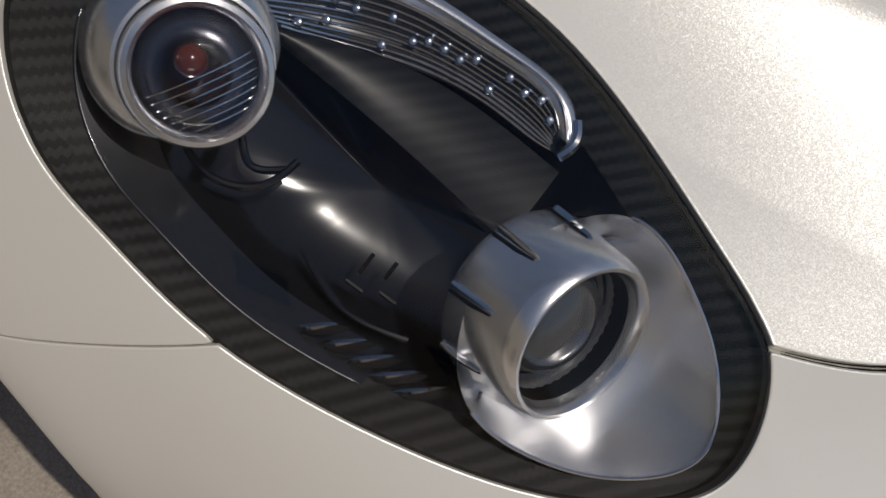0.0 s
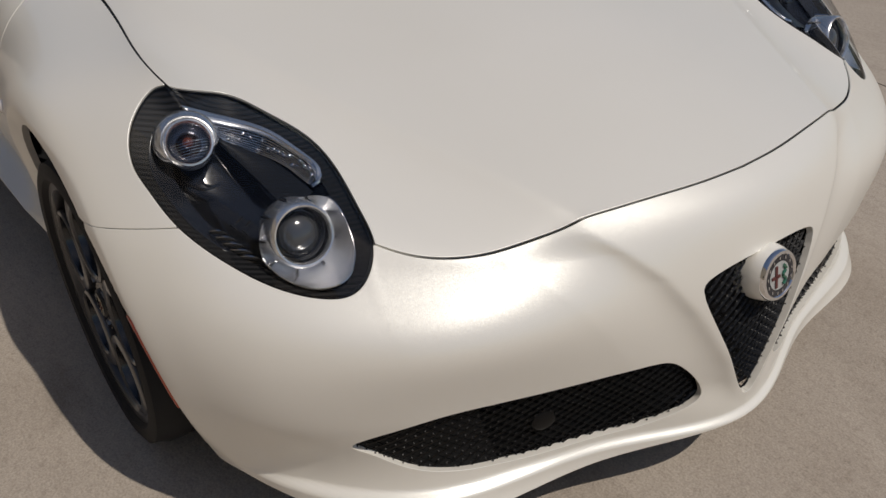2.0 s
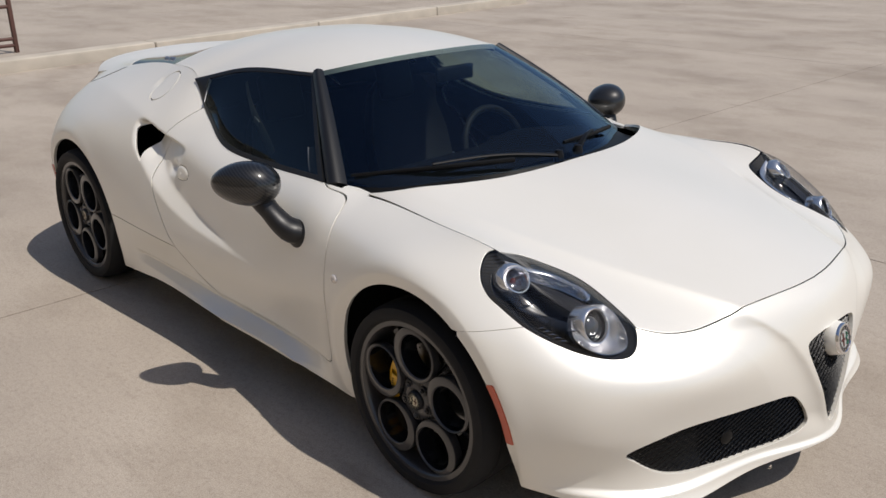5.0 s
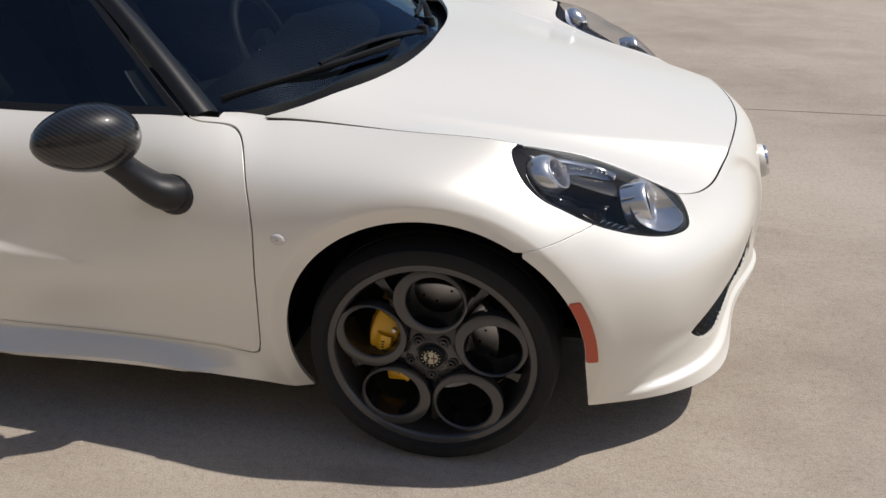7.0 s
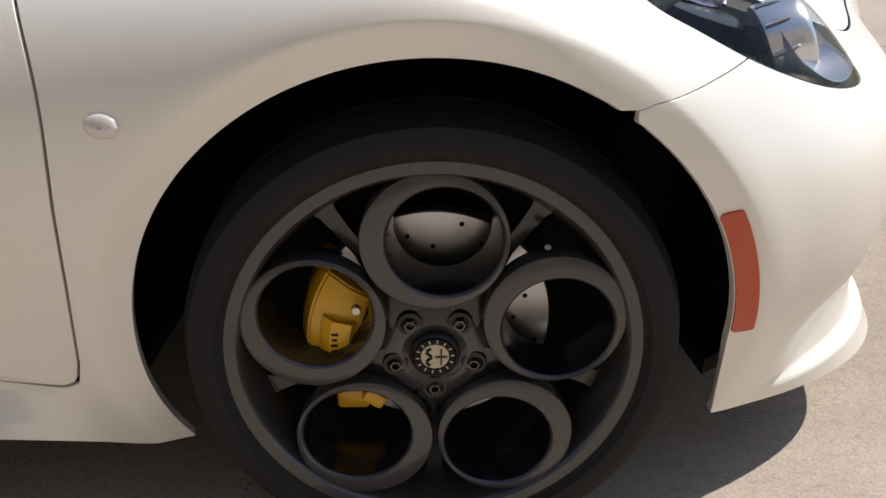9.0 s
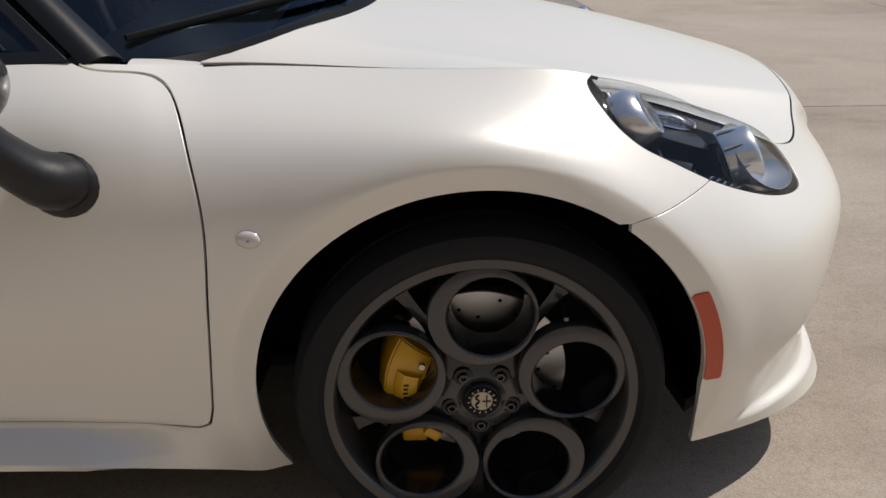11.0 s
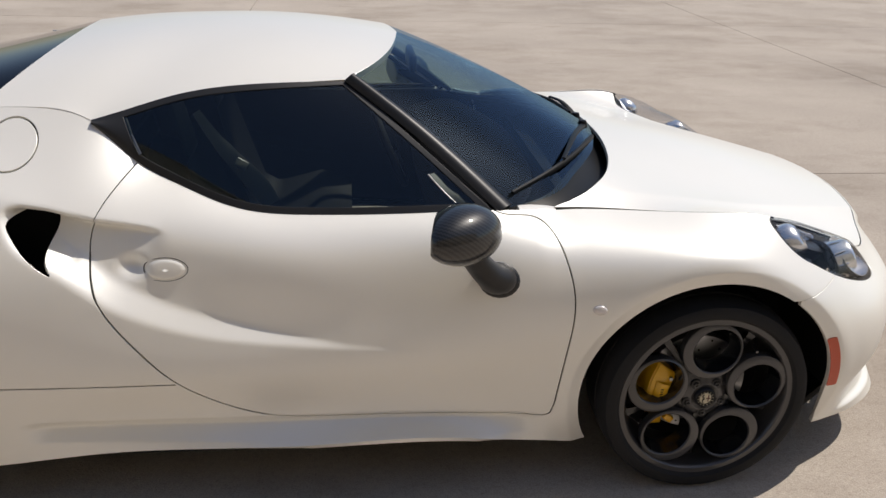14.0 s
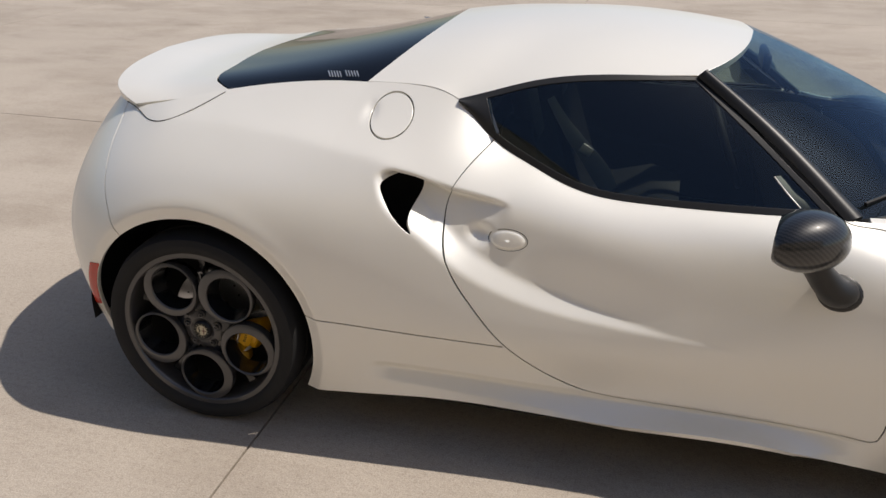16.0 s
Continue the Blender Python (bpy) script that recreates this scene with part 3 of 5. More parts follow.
def shaped_band():
    g = body_band()
    for _ in range(6):
        g[1:-1, 1:-1] += 0.25 * (g[:-2, 1:-1] + g[2:, 1:-1] + g[1:-1, :-2] + g[1:-1, 2:] - 4 * g[1:-1, 1:-1])
    line = curve3(BELT_LINE, 200)[::-1]
    top = g[:, -1].copy()
    shift = np.zeros_like(top)
    for c in (1, 2):
        shift[:, c] = np.interp(top[:, 0], line[:, 0], line[:, c]) - top[:, c]
    shift *= (smooth_step((top[:, 0] + .78) / .06) * smooth_step((.74 - top[:, 0]) / .08))[:, None]
    g += shift[:, None] * (np.linspace(0, 1, NV)[None, :, None] ** 5)
    top = g[:, -1]
    hood = curve3(HOOD_EDGE[::-1], 120)
    back = (np.interp(np.abs(top[:, 1]), hood[:, 1], hood[:, 0]) - top[:, 0]) * smooth_step((top[:, 0] - 1.70) / .04) * (np.abs(top[:, 1]) < .625)
    g[:, :, 0] += back[:, None] * np.linspace(0, 1, NV)[None] ** 6
    top = g[:, -1]
    rise = (bonnet_z(top[:, 0], np.abs(top[:, 1])) - top[:, 2]) * smooth_step((top[:, 0] - .72) / .10)
    g[:, :, 2] += rise[:, None] * np.linspace(0, 1, NV)[None] ** 6
    p = g.reshape(-1, 3)
    x, y, z = p.T
    side = smooth_step((-y - .5) / .15)
    dy = scoop_depth(x, z) * side
    for hub, r in ((FRONT_HUB, FRONT_ARCH), (REAR_HUB, REAR_ARCH)):
        d = np.hypot(x - hub[0], z - hub[1]) - r
        dy += 0.014 * (1 - np.clip(d / 0.036, 0, 1)) * side - 0.003 * np.exp(-((d - 0.05) / 0.03) ** 2) * side
    dy += 0.020 * np.exp(-np.maximum(0, ((x + .338) / .032) ** 2 + ((z - .706) / .022) ** 2) ** 1.5) * side
    dy += 0.012 * np.exp(-(((x + .70) / .018) ** 2 + ((z - .985) / .02) ** 2)) * side
    dy -= .020 * np.exp(-((x - 1.43) / .17) ** 2) * smooth_step((z - .14) / .16) * smooth_step((.74 - z) / .14) * side
    # hollow crease along the sill
    zs = np.interp(x, [-.62, .74], [.278, .236])
    run = smooth_step((x + .66) / .08) * smooth_step((.735 - x) / .10)
    dy += .017 * np.maximum(0, 1 - np.abs(z - zs) / np.where(z > zs, .024, .040)) * run * side
    q = p.copy()
    q[:, 1] += dy
    # shoulder ridge over the rear wheel
    zr = np.interp(x, [-1.42, -1.15, -.91, -.66, -.46], [.915, .926, .914, .880, .830])
    ridge = np.exp(-(np.abs(z - zr) / .055) ** 1.4) * smooth_step((x + 1.50) / .16) * smooth_step((-.42 - x) / .22) * smooth_step((-y - .55) / .06)
    q[:, 1] -= .007 * ridge
    q[:, 2] += .007 * ridge
    # the bumper draws in above its lower lip
    away = np.stack([x - 1.05, y], 1)
    away /= np.linalg.norm(away, axis=1)[:, None] + 1e-6
    hollow = (.012 + .006 * smooth_step((-y - .34) / .16)) * smooth_step((z - .178) / .014) * (1 - smooth_step((z - .20) / .17)) * smooth_step((x - 1.60) / .16)
    q[:, :2] -= away * hollow[:, None]
    # folds that run from the bonnet down either side of the nose grille
    fold = np.interp(z, [.20, .325, .458, .54, .59, .626, .66], [.02, .074, .158, .221, .276, .323, .345])
    out = .004 * np.log1p(np.exp(np.clip((-y - fold) / .004, -30, 40)))
    nose = smooth_step((x - 1.70) / .15) * smooth_step((.640 - z) / .05) * smooth_step((z - .20) / .08)
    q[:, 0] -= .026 * nose * (1 - np.exp(-np.maximum(out, 0) / .04)) * np.exp(-np.maximum(out, 0) / .13)
    q = q.reshape(g.shape)
    wide = smooth_step((q[:, :, 0] + .68) / .04) * smooth_step((.46 - q[:, :, 0]) / .05) * smooth_step((q[:, :, 2] - .42) / .04) * (q[:, :, 1] < -.5)
    for _ in range(2):
        y = q[:, :, 1]
        ease = np.zeros_like(y)
        ease[1:-1, 1:-1] = .22 * (y[:-2, 1:-1] + y[2:, 1:-1] + y[1:-1, :-2] + y[1:-1, 2:] - 4 * y[1:-1, 1:-1])
        q[:, :, 1] += ease * wide
    return grid_surface(q)


BAND = shaped_band()
if BAND[1][:, 1].mean() > 0:
    BAND = BAND[0], -BAND[1], BAND[2][:, ::-1]


def xz(s):
    return s[0][:, [0, 2]]


DOOR = [(.560, 1.2), (.575, .820), (.60, .811), (.66, .803), (.70, .796), (.728, .782), (.750, .756), (.768, .71), (.784, .64), (.780, .50), (.760, .29), (.752, .258), (.735, .250), (.45, .257), (.166, .268), (-.02, .288), (-.11, .320), (-.242, .412),
        (-.33, .51), (-.405, .613), (-.438, .70), (-.442, .762), (-.418, .833), (-.334, .93), (-.30, 1.2)]
DOOR = [DOOR[0], *map(tuple, curve3(DOOR[1:10], 60)), *DOOR[10:13], *map(tuple, curve3(DOOR[13:24], 90)), DOOR[24]]
LAMP_AXIS = Vector((.469, -.296, .832)).normalized()
LAMP_MID = Vector((1.554, -.715, .689))
LAMP_U = Vector((1.741 - 1.353, -.621 + .75, .615 - .787)).normalized()
LAMP_V = LAMP_AXIS.cross(LAMP_U)
LAMP_PLAN = [(1.373, -0.742), (1.394, -0.685), (1.452, -0.642), (1.522, -0.607), (1.594, -0.595), (1.674, -0.601), (1.729, -0.611), (1.756, -0.636), (1.763, -0.662), (1.75, -0.69), (1.704, -0.735), (1.632, -0.78), (1.544, -0.821), (1.477, -0.837), (1.435, -0.841), (1.392, -0.827), (1.365, -0.796), (1.359, -0.768)]


def lamp_outline():
    p = []
    for x, y in LAMP_PLAN:
        z = LAMP_MID.z + ((LAMP_MID.x - x) * LAMP_AXIS.x + (LAMP_MID.y - y) * LAMP_AXIS.y) / LAMP_AXIS.z
        d = Vector((x, y, z)) - LAMP_MID
        side = d.dot(LAMP_V)
        p.append((d.dot(LAMP_U) * (1.035 if d.dot(LAMP_U) > 0 else 1.02), side * (1.035 if side > 0 else 1.12 + .07 * max(0.0, min(1.0, (d.dot(LAMP_U) + .10) / .15)))))
    return rounded(p)


LAMP_OUTLINE = lamp_outline()


def lamp_side(s):
    d = s[0] - np.array(LAMP_MID)
    val = inside(np.stack([d @ np.array(LAMP_U), d @ np.array(LAMP_V)], 1), LAMP_OUTLINE)
    return np.where((s[0][:, 1] < -.45) & (s[0][:, 0] > 1.2), val, -1.0)


GRILLE_V = rounded([(-.150, .500), (-.135, .518), (0, .532), (.135, .518), (.150, .500), (.085, .36), (.018, .232), (0, .222), (-.018, .232), (-.085, .36)], 5)
GRILLE_LOW = rounded([(-.705, .310), (-.63, .357), (-.53, .378), (-.34, .375), (-.21, .368), (-.165, .345), (-.106, .268), (-.110, .244), (-.160, .222), (-.225, .207), (-.320, .204), (-.42, .206), (-.515, .215), (-.62, .238), (-.680, .282)], 5)
INTAKE = rounded([(-.622, .830), (-.592, .838), (-.522, .828), (-.520, .795), (-.534, .765), (-.532, .735), (-.516, .704), (-.548, .724), (-.584, .758), (-.612, .798)], 5)


def front_only(s, outline):
    val = inside(s[0][:, 1:], outline)
    return np.where(s[0][:, 0] > 1.6, val, -1.0)


def arch_value(s, grow=0.0):
    x, z = s[0][:, 0], s[0][:, 2]
    f = np.hypot(x - FRONT_HUB[0], z - FRONT_HUB[1]) - FRONT_ARCH - grow
    r = np.hypot((x - REAR_HUB[0]) * np.where(x < REAR_HUB[0], 0.965, 1), z - REAR_HUB[1]) - REAR_ARCH - grow
    f = np.where((z < .308) & (x > 1.19), x - 1.19 - FRONT_ARCH - .1 * (.308 - z) - grow, f)
    return np.minimum(f, r)


GAP = 0.0031


def seam_front(s):
    """Above the joint between bumper and wing."""
    x, y, z = s[0].T
    return z - np.interp(x, [1.40, 1.416, 1.551, 1.60], [.612, .618, .642, .650]) + np.where(x > 1.60, -9, 0)


def build_body(car):
    cut = clip(BAND, arch_value(BAND))
    cut = clip(cut, -lamp_side(cut) - .001)
    cut = clip(cut, -front_only(cut, GRILLE_LOW))
    cut = clip(cut, -np.where(np.abs(cut[0][:, 1]) < .9, 1, 1) * np.where(cut[0][:, 0] < 0, inside(xz(cut), INTAKE), -1.0))
    # front bumper, both sides as one
    b = clip(cut, cut[0][:, 0] - 1.30)
    b = clip(b, -seam_front(b) - .0015)
    b = clip(b, -front_only(b, GRILLE_V))
    b = clip(b, np.where(b[0][:, 0] > 1.45, 1.0, b[0][:, 0] - 1.40))
    b = flange(b, .013)
    sheet("front_bumper", joined(b, mirrored(b)), PAINT, car)
    for name, m in (("right", False), ("left", True)):
        def put(kind, s, depth=.014, mat=PAINT, label=""):
            s = flange(s, depth) if depth else s
            return sheet(kind, mirrored(s) if m else s, mat, car, label)

        x = cut[0][:, 0]
        low = cut[0][:, 2] < .256
        wing = clip(cut, np.where(low, x - .755, x - .52))
        wing = clip(wing, -inside(xz(wing), DOOR) - np.where(wing[0][:, 2] < .244, -9, GAP * np.interp(wing[0][:, 2], [.74, .80], [1, .5])))
        wing = clip(wing, np.where(wing[0][:, 0] < 1.30, 1.0, seam_front(wing) - .0015))
        put("front_wing", wing)
        dv = inside(xz(cut), DOOR)
        door = clip(cut, np.where(np.abs(cut[0][:, 1]) > .5, dv - GAP * np.interp(cut[0][:, 2], [.74, .80], [1, .5]), -1))
        put("door_skin", door)
        rear = clip(cut, np.where(low, .755 - x, .52 - x))
        rear = clip(rear, -inside(xz(rear), DOOR) - GAP)
        tail_x = np.interp(rear[0][:, 2], [.3, .607, .73, .843, .93], [-1.44, -1.425, -1.50, -1.555, -1.58])
        quarter = clip(rear, rear[0][:, 0] - tail_x - GAP)
        skirt_z = np.interp(quarter[0][:, 0], [-.9, -.84, -.245, -.235, .8], [.425, .425, .408, .62, .62])
        above = clip(quarter, quarter[0][:, 2] - skirt_z - GAP)
        ax = above[0]
        ring = np.hypot((ax[:, 0] + .635), (ax[:, 2] - .982) * 1.22) - .063
        put("rear_wing", clip(above, ring - GAP))
        put("fuel_flap", clip(above, -ring - GAP))
        below = clip(quarter, skirt_z - quarter[0][:, 2] - GAP)
        put("side_skirt", below)
    tail_x = np.interp(cut[0][:, 2], [.3, .607, .73, .843, .93], [-1.44, -1.425, -1.50, -1.555, -1.58])
    t = flange(clip(cut, tail_x - cut[0][:, 0] - GAP), .014)
    sheet("rear_bumper", joined(t, mirrored(t)), PAINT, car)
    inner = pushed(BAND, -.007)
    inner = clip(inner, arch_value(inner, .03))
    inner = clip(inner, inner[0][:, 2] - np.where(inner[0][:, 0] < -1.2, .36, .20))
    inner = clip(inner, -lamp_side(inner) - .012)
    inner = clip(inner, -front_only(inner, GRILLE_LOW) - .01)
    inner = clip(inner, -front_only(inner, GRILLE_V) - .01)
    inner = clip(inner, -np.where(inner[0][:, 0] < 0, inside(xz(inner), INTAKE), -1) - .01)
    sheet("inner_shell", joined(inner, mirrored(inner)), LINER, car)


# ---- bonnet: height over the plan ----
RIM_LINE = BAND[0].reshape(NU, NV, 3)[:, -1]


def bonnet_surface():
    front = RIM_LINE[np.argmin(np.abs(RIM_LINE[:, 0] - .585) + (RIM_LINE[:, 0] < 0) * 9):]
    rows = []
    k = np.linspace(0, 1, 130)
    idx = np.linspace(0, len(front) - 1, 170)
    pts = np.stack([np.interp(idx, np.arange(len(front)), front[:, c]) for c in range(3)], 1)
    for x, y, z in pts:
        yy = y * k
        zz = bonnet_z(np.full_like(yy, x), yy)
        zz += (z - zz[-1]) * k**8
        rows.append(np.stack([np.full_like(yy, x), yy, zz], 1))
    return grid_surface(np.array(rows))


COWL_Y = [0, .05, .10, .15, .20, .25, .30, .35, .40, .44, .48, .51, .54, .57, .60, .625, .65, .67, .69, .70, .71, .75]
COWL_X = [1.052, 1.052, 1.051, 1.048, 1.043, 1.036, 1.027, 1.016, 1.002, .989, .975, .962, .948, .931, .911, .892, .868, .843, .808, .780, .757, .752]


def build_bonnet(car):
    s = bonnet_surface()
    if s[1][:, 2].mean() < 0:
        s = s[0], -s[1], s[2][:, ::-1]
    bonnet = s
    cowl = np.interp(np.abs(s[0][:, 1]), COWL_Y, COWL_X)
    s = clip(s, s[0][:, 0] - cowl)
    rim = RIM_LINE[RIM_LINE[:, 0] > .55][:, :2]
    off = inside(s[0][:, :2], np.concatenate([rim, rim[::-1] * (1, -1)]))
    s = clip(s, off - np.where(s[0][:, 0] > 1.70, .0066, .0072))
    outer = RIM_LINE[(RIM_LINE[:, 0] > .655) & (RIM_LINE[:, 0] < .768) & (RIM_LINE[:, 1] < -.3)] + np.array((0, .003, 0))
    inner = outer.copy()
    inner[:, 1] = np.interp(outer[:, 0], [.655, .70, .751, .768], [-.712, -.692, -.690, -.699])
    inner[:, 2] += .003
    corner = upward(np.stack([outer, outer * .5 + inner * .5 + (0, 0, .001), inner]))
    for m in (False, True):
        c = flange(corner, .012)
        sheet("wing_corner", mirrored(c) if m else c, PAINT, car)
    s = clip(s, -lamp_side(s) - .0045)
    under = pushed(bonnet, -.007)
    under = clip(under, under[0][:, 0] + .004 - np.interp(np.abs(under[0][:, 1]), COWL_Y, COWL_X))
    under = clip(under, -lamp_side(under) - .012)
    sheet('bonnet_lining', joined(under, mirrored(under)), LINER, car)
    s = flange(s, .012)
    sheet("bonnet", joined(s, mirrored(s)), PAINT, car)
    line = RIM_LINE[(RIM_LINE[:, 0] > .752) & (RIM_LINE[:, 0] < 1.388) & (RIM_LINE[:, 1] < -.3)]
    for m in (False, True):
        # black tubes laid in the bonnet gap stand in for its shade
        lip = RIM_LINE[(RIM_LINE[:, 0] > 1.73) & (np.abs(RIM_LINE[:, 1]) < .606)][::3]
        placed("bonnet_gap_shade", tube(lip + np.array((-.0034, 0, -.0036)), .0030, 6), BLACK, car, m, "black strip for the shade in the gap along the bonnet")
        placed("bonnet_gap_shade", tube(line[::3] + np.array((0, .0036, -.0034)), .0030, 6), BLACK, car, m, "black strip for the shade in the gap along the bonnet")


# ---- cabin ----
A_BASE, A_TOP = np.array((.70, -.655, .825)), np.array((.20, -.475, 1.115))
ROOF_SIDE = [(.20, -.49, 1.108), (-.02, -.525, 1.101), (-.237, -.56, 1.080), (-.37, -.600, 1.047), (-.446, -.624, 1.026)]
BELT = [(.580, -.752, .817), (.45, -.754, .814), (.10, -.754, .811), (-.06, -.747, .825), (-.15, -.727, .849), (-.23, -.70, .880), (-.335, -.667, .930), (-.446, -.624, 1.022)]
SCREEN_TOP = [(.200, -.492, 1.106), (.275, -.40, 1.130), (.335, -.25, 1.150), (.370, 0, 1.160)]
SCREEN_LOW = [(.640, -.706, .806), (.780, -.622, .812), (.876, -.475, .822), (.992, -.25, .836), (1.045, 0, .845)]
ROOF_BACK = [(-.74, -.572, 1.050), (-.70, -.50, 1.085), (-.645, -.36, 1.132), (-.61, -.18, 1.160), (-.60, 0, 1.168)]


def loft(a, b, n, m, bulge=(0, 0, 0)):
    pa, pb = curve3(a, n), curve3(b, n)
    f = np.linspace(0, 1, m)[None, :, None]
    g = pa[:, None] * (1 - f) + pb[:, None] * f
    return g + np.array(bulge) * 4 * f * (1 - f)


def upward(g, way=(0, 0, 1)):
    s = grid_surface(g)
    return s if (s[1] @ np.array(way)).mean() > 0 else (s[0], -s[1], s[2][:, ::-1])


def roof_grid():
    """From the front edge over the side edge to the back: sections across, from the side to the middle."""
    side = curve3(ROOF_SIDE, 40)
    seam = curve3([(-.446, -.624, 1.026), (-.50, -.606, 1.046), (-.60, -.588, 1.055), (-.74, -.572, 1.050)], 24)
    rim = np.concatenate([side, seam[1:]])
    back, front = curve3(ROOF_BACK, 48), curve3(SCREEN_TOP, 48)
    rows = []
    n = len(rim)
    for i, p in enumerate(rim):
        f = i / (n - 1)
        k = np.linspace(0, 1, 48)
        a = front * (1 - f) + back * f
        lift = 0.042 * math.sin(math.pi * f) ** .85
        a = a + (p - a[0]) * ((1 - k) ** 2.2)[:, None]
        a[:, 2] += lift * (1 - (1 - k) ** 3)
        rows.append(a)
    g = np.array(rows)
    for _ in range(25):
        g[1:-1, 1:-1] += 0.24 * (g[:-2, 1:-1] + g[2:, 1:-1] + g[1:-1, :-2] + g[1:-1, 2:] - 4 * g[1:-1, 1:-1])
        g[1:-1, -1, 2] = g[1:-1, -2, 2]
    return g


def build_cabin(car):
    roof = upward(roof_grid())
    sheet("roof", joined(flange(roof, .02), mirrored(flange(roof, .02))), PAINT, car)
    lining = pushed(roof, -.022)
    sheet("headlining", joined(lining, mirrored(lining)), CABIN, car)
    screen = upward(loft(SCREEN_LOW, SCREEN_TOP, 40, 24, (.02, 0, .012)), (1, 0, 1))
    sheet("windscreen", joined(screen, mirrored(screen)), WINDSHIELD, car, "tinted curved windscreen", shadow=False)
    for m in (False, True):
        def put(kind, s, mat, label="", depth=0.0, shadow=True):
            s = flange(s, depth) if depth else s
            return sheet(kind, mirrored(s) if m else s, mat, car, label, shadow)

        win = upward(loft(BELT, [(.215, -.49, 1.10), *ROOF_SIDE[1:-1], (-.448, -.625, 1.027)], 130, 40, (0, -.012, 0)), (0, -1, .3))
        v = win[0]
        edge = np.concatenate([curve3(BELT, 160), curve3(ROOF_SIDE, 120), np.linspace(BELT[0], ROOF_SIDE[0], 60)])
        d = np.linalg.norm(v[:, None] - edge[None], axis=2).min(1)
        val = d - .017
        val = np.minimum(val, v[:, 0] + .338 + .42 * (v[:, 2] - .95))
        put("side_window", clip(win, val), GLASS, "dark tinted side window", shadow=False)
        put("window_frame", pushed(clip(win, -val), .003), SATIN, "satin black window surround", .01)
        a = curve3([(.598, -.752, .812), (.40, -.628, .972), (.198, -.500, 1.106)], 30)
        b = curve3([(.668, -.676, .812), (.45, -.560, .985), (.238, -.456, 1.124)], 30)
        b = a + .66 * (b - a)
        f = np.linspace(0, 1, 8)[None, :, None]
        g = a[:, None] * (1 - f) + b[:, None] * f + np.array((.008, -.012, .012)) * 4 * f * (1 - f)
        put("a_pillar", upward(g, (.3, -1, .5)), SATIN, "satin black windscreen pillar", .015)
        for name, pts, r, mat in (("glass_channel", [(-.370, -.606, 1.034), (-.350, -.640, .99), (-.326, -.672, .950)], .0042, DARKSTEEL), ("sail_edge", [(.415, -.690, .896), (.450, -.716, .862), (.485, -.738, .832)], .0026, DARKSTEEL)):
            placed(name, tube(curve3(pts, 10), r, 8), mat, car, m)
        sail = upward(np.array([[(.415, -.689, .896), (.450, -.715, .862), (.485, -.737, .832)], [(.470, -.660, .900), (.525, -.690, .862), (.575, -.735, .824)]]), (0, -1, .3))
        put("sail_panel", sail, SATIN, "black sail panel")
    deck = upward(loft(ROOF_BACK, [(-1.19, -.575, .994), (-1.275, -.495, 1.003), (-1.325, -.3, 1.003), (-1.345, -.15, 1.003), (-1.355, 0, 1.003)], 40, 24, (0, 0, -.012)))
    sheet("engine_cover_glass", joined(deck, mirrored(deck)), DARKGLASS, car, "glossy black rear engine cover glass")
    deck_line = [(-1.20, -.578, .996), (-1.28, -.50, 1.002), (-1.33, -.3, 1.0), (-1.35, -.15, 1.0), (-1.36, 0, 1.0)]
    tail_line = [(-1.515, -.605, .936), (-1.615, -.535, .960), (-1.69, -.40, .979), (-1.735, -.2, .989), (-1.755, 0, .992)]
    sp = loft(deck_line, tail_line, 48, 18)
    f = np.linspace(0, 1, 18)
    sp[:, :, 2] += (-.020 * np.sin(math.pi * f) + .012 * smooth_step((f - .35) / .5) - .010 * f**4)[None] * np.linspace(.15, 1, 48)[:, None] ** .7
    lip = flange(upward(sp), .03)
    sheet("tail_spoiler", joined(lip, mirrored(lip)), PAINT, car, "white tail spoiler that rises from the rear deck")
    for m in (False, True):
        for k in range(2):
            for j in range(5):
                at = Vector((-.775 - .055 * k - .009 * j, -.560 + .0 * j, 1.058 - .004 * k))
                slat = tube([at, at + Vector((-.012, .018, .012))], .0022, 6)
                placed("vent_slat", slat, STEEL, car, m)


# ---- wheels ----
def y_out(profile):
    return [(r, -h) for r, h in profile]


def ring_hole(c, a, ri, shift):
    return c + Vector((math.sin(a), 0, -math.cos(a))) * shift


def ring_spoke(c, a, ro, ri, shift, face):
    """A ring that is broad on one side and thin on the other, with a flat face and a rounded edge."""
    hole = ring_hole(c, a, ri, shift)
    bm = bmesh.new()
    loops = ((c, ro - .002, face + .030), (c, ro, face + .008), (c, ro - .0012, face + .002), (c, ro - .004, face), (hole, ri + .0035, face - .001), (hole, ri + .001, face + .001), (hole, ri, face + .005))
    rows = [[bm.verts.new((m.x + r * math.cos(2 * math.pi * k / 56), y, m.z + r * math.sin(2 * math.pi * k / 56))) for k in range(56)] for m, r, y in loops]
    for p, q in zip(rows, rows[1:]):
        for k in range(56):
            bm.faces.new((p[k], p[(k + 1) % 56], q[(k + 1) % 56], q[k]))
    return bm


def ring_bore(c, a, ri, shift, face):
    hole = ring_hole(c, a, ri, shift)
    return lathe([(ri, face + .004), (ri - .002, face + .016), (ri - .008, face + .060), (ri - .004, face + .060), (ri + .006, face + .030)], 56, origin=tuple(hole))


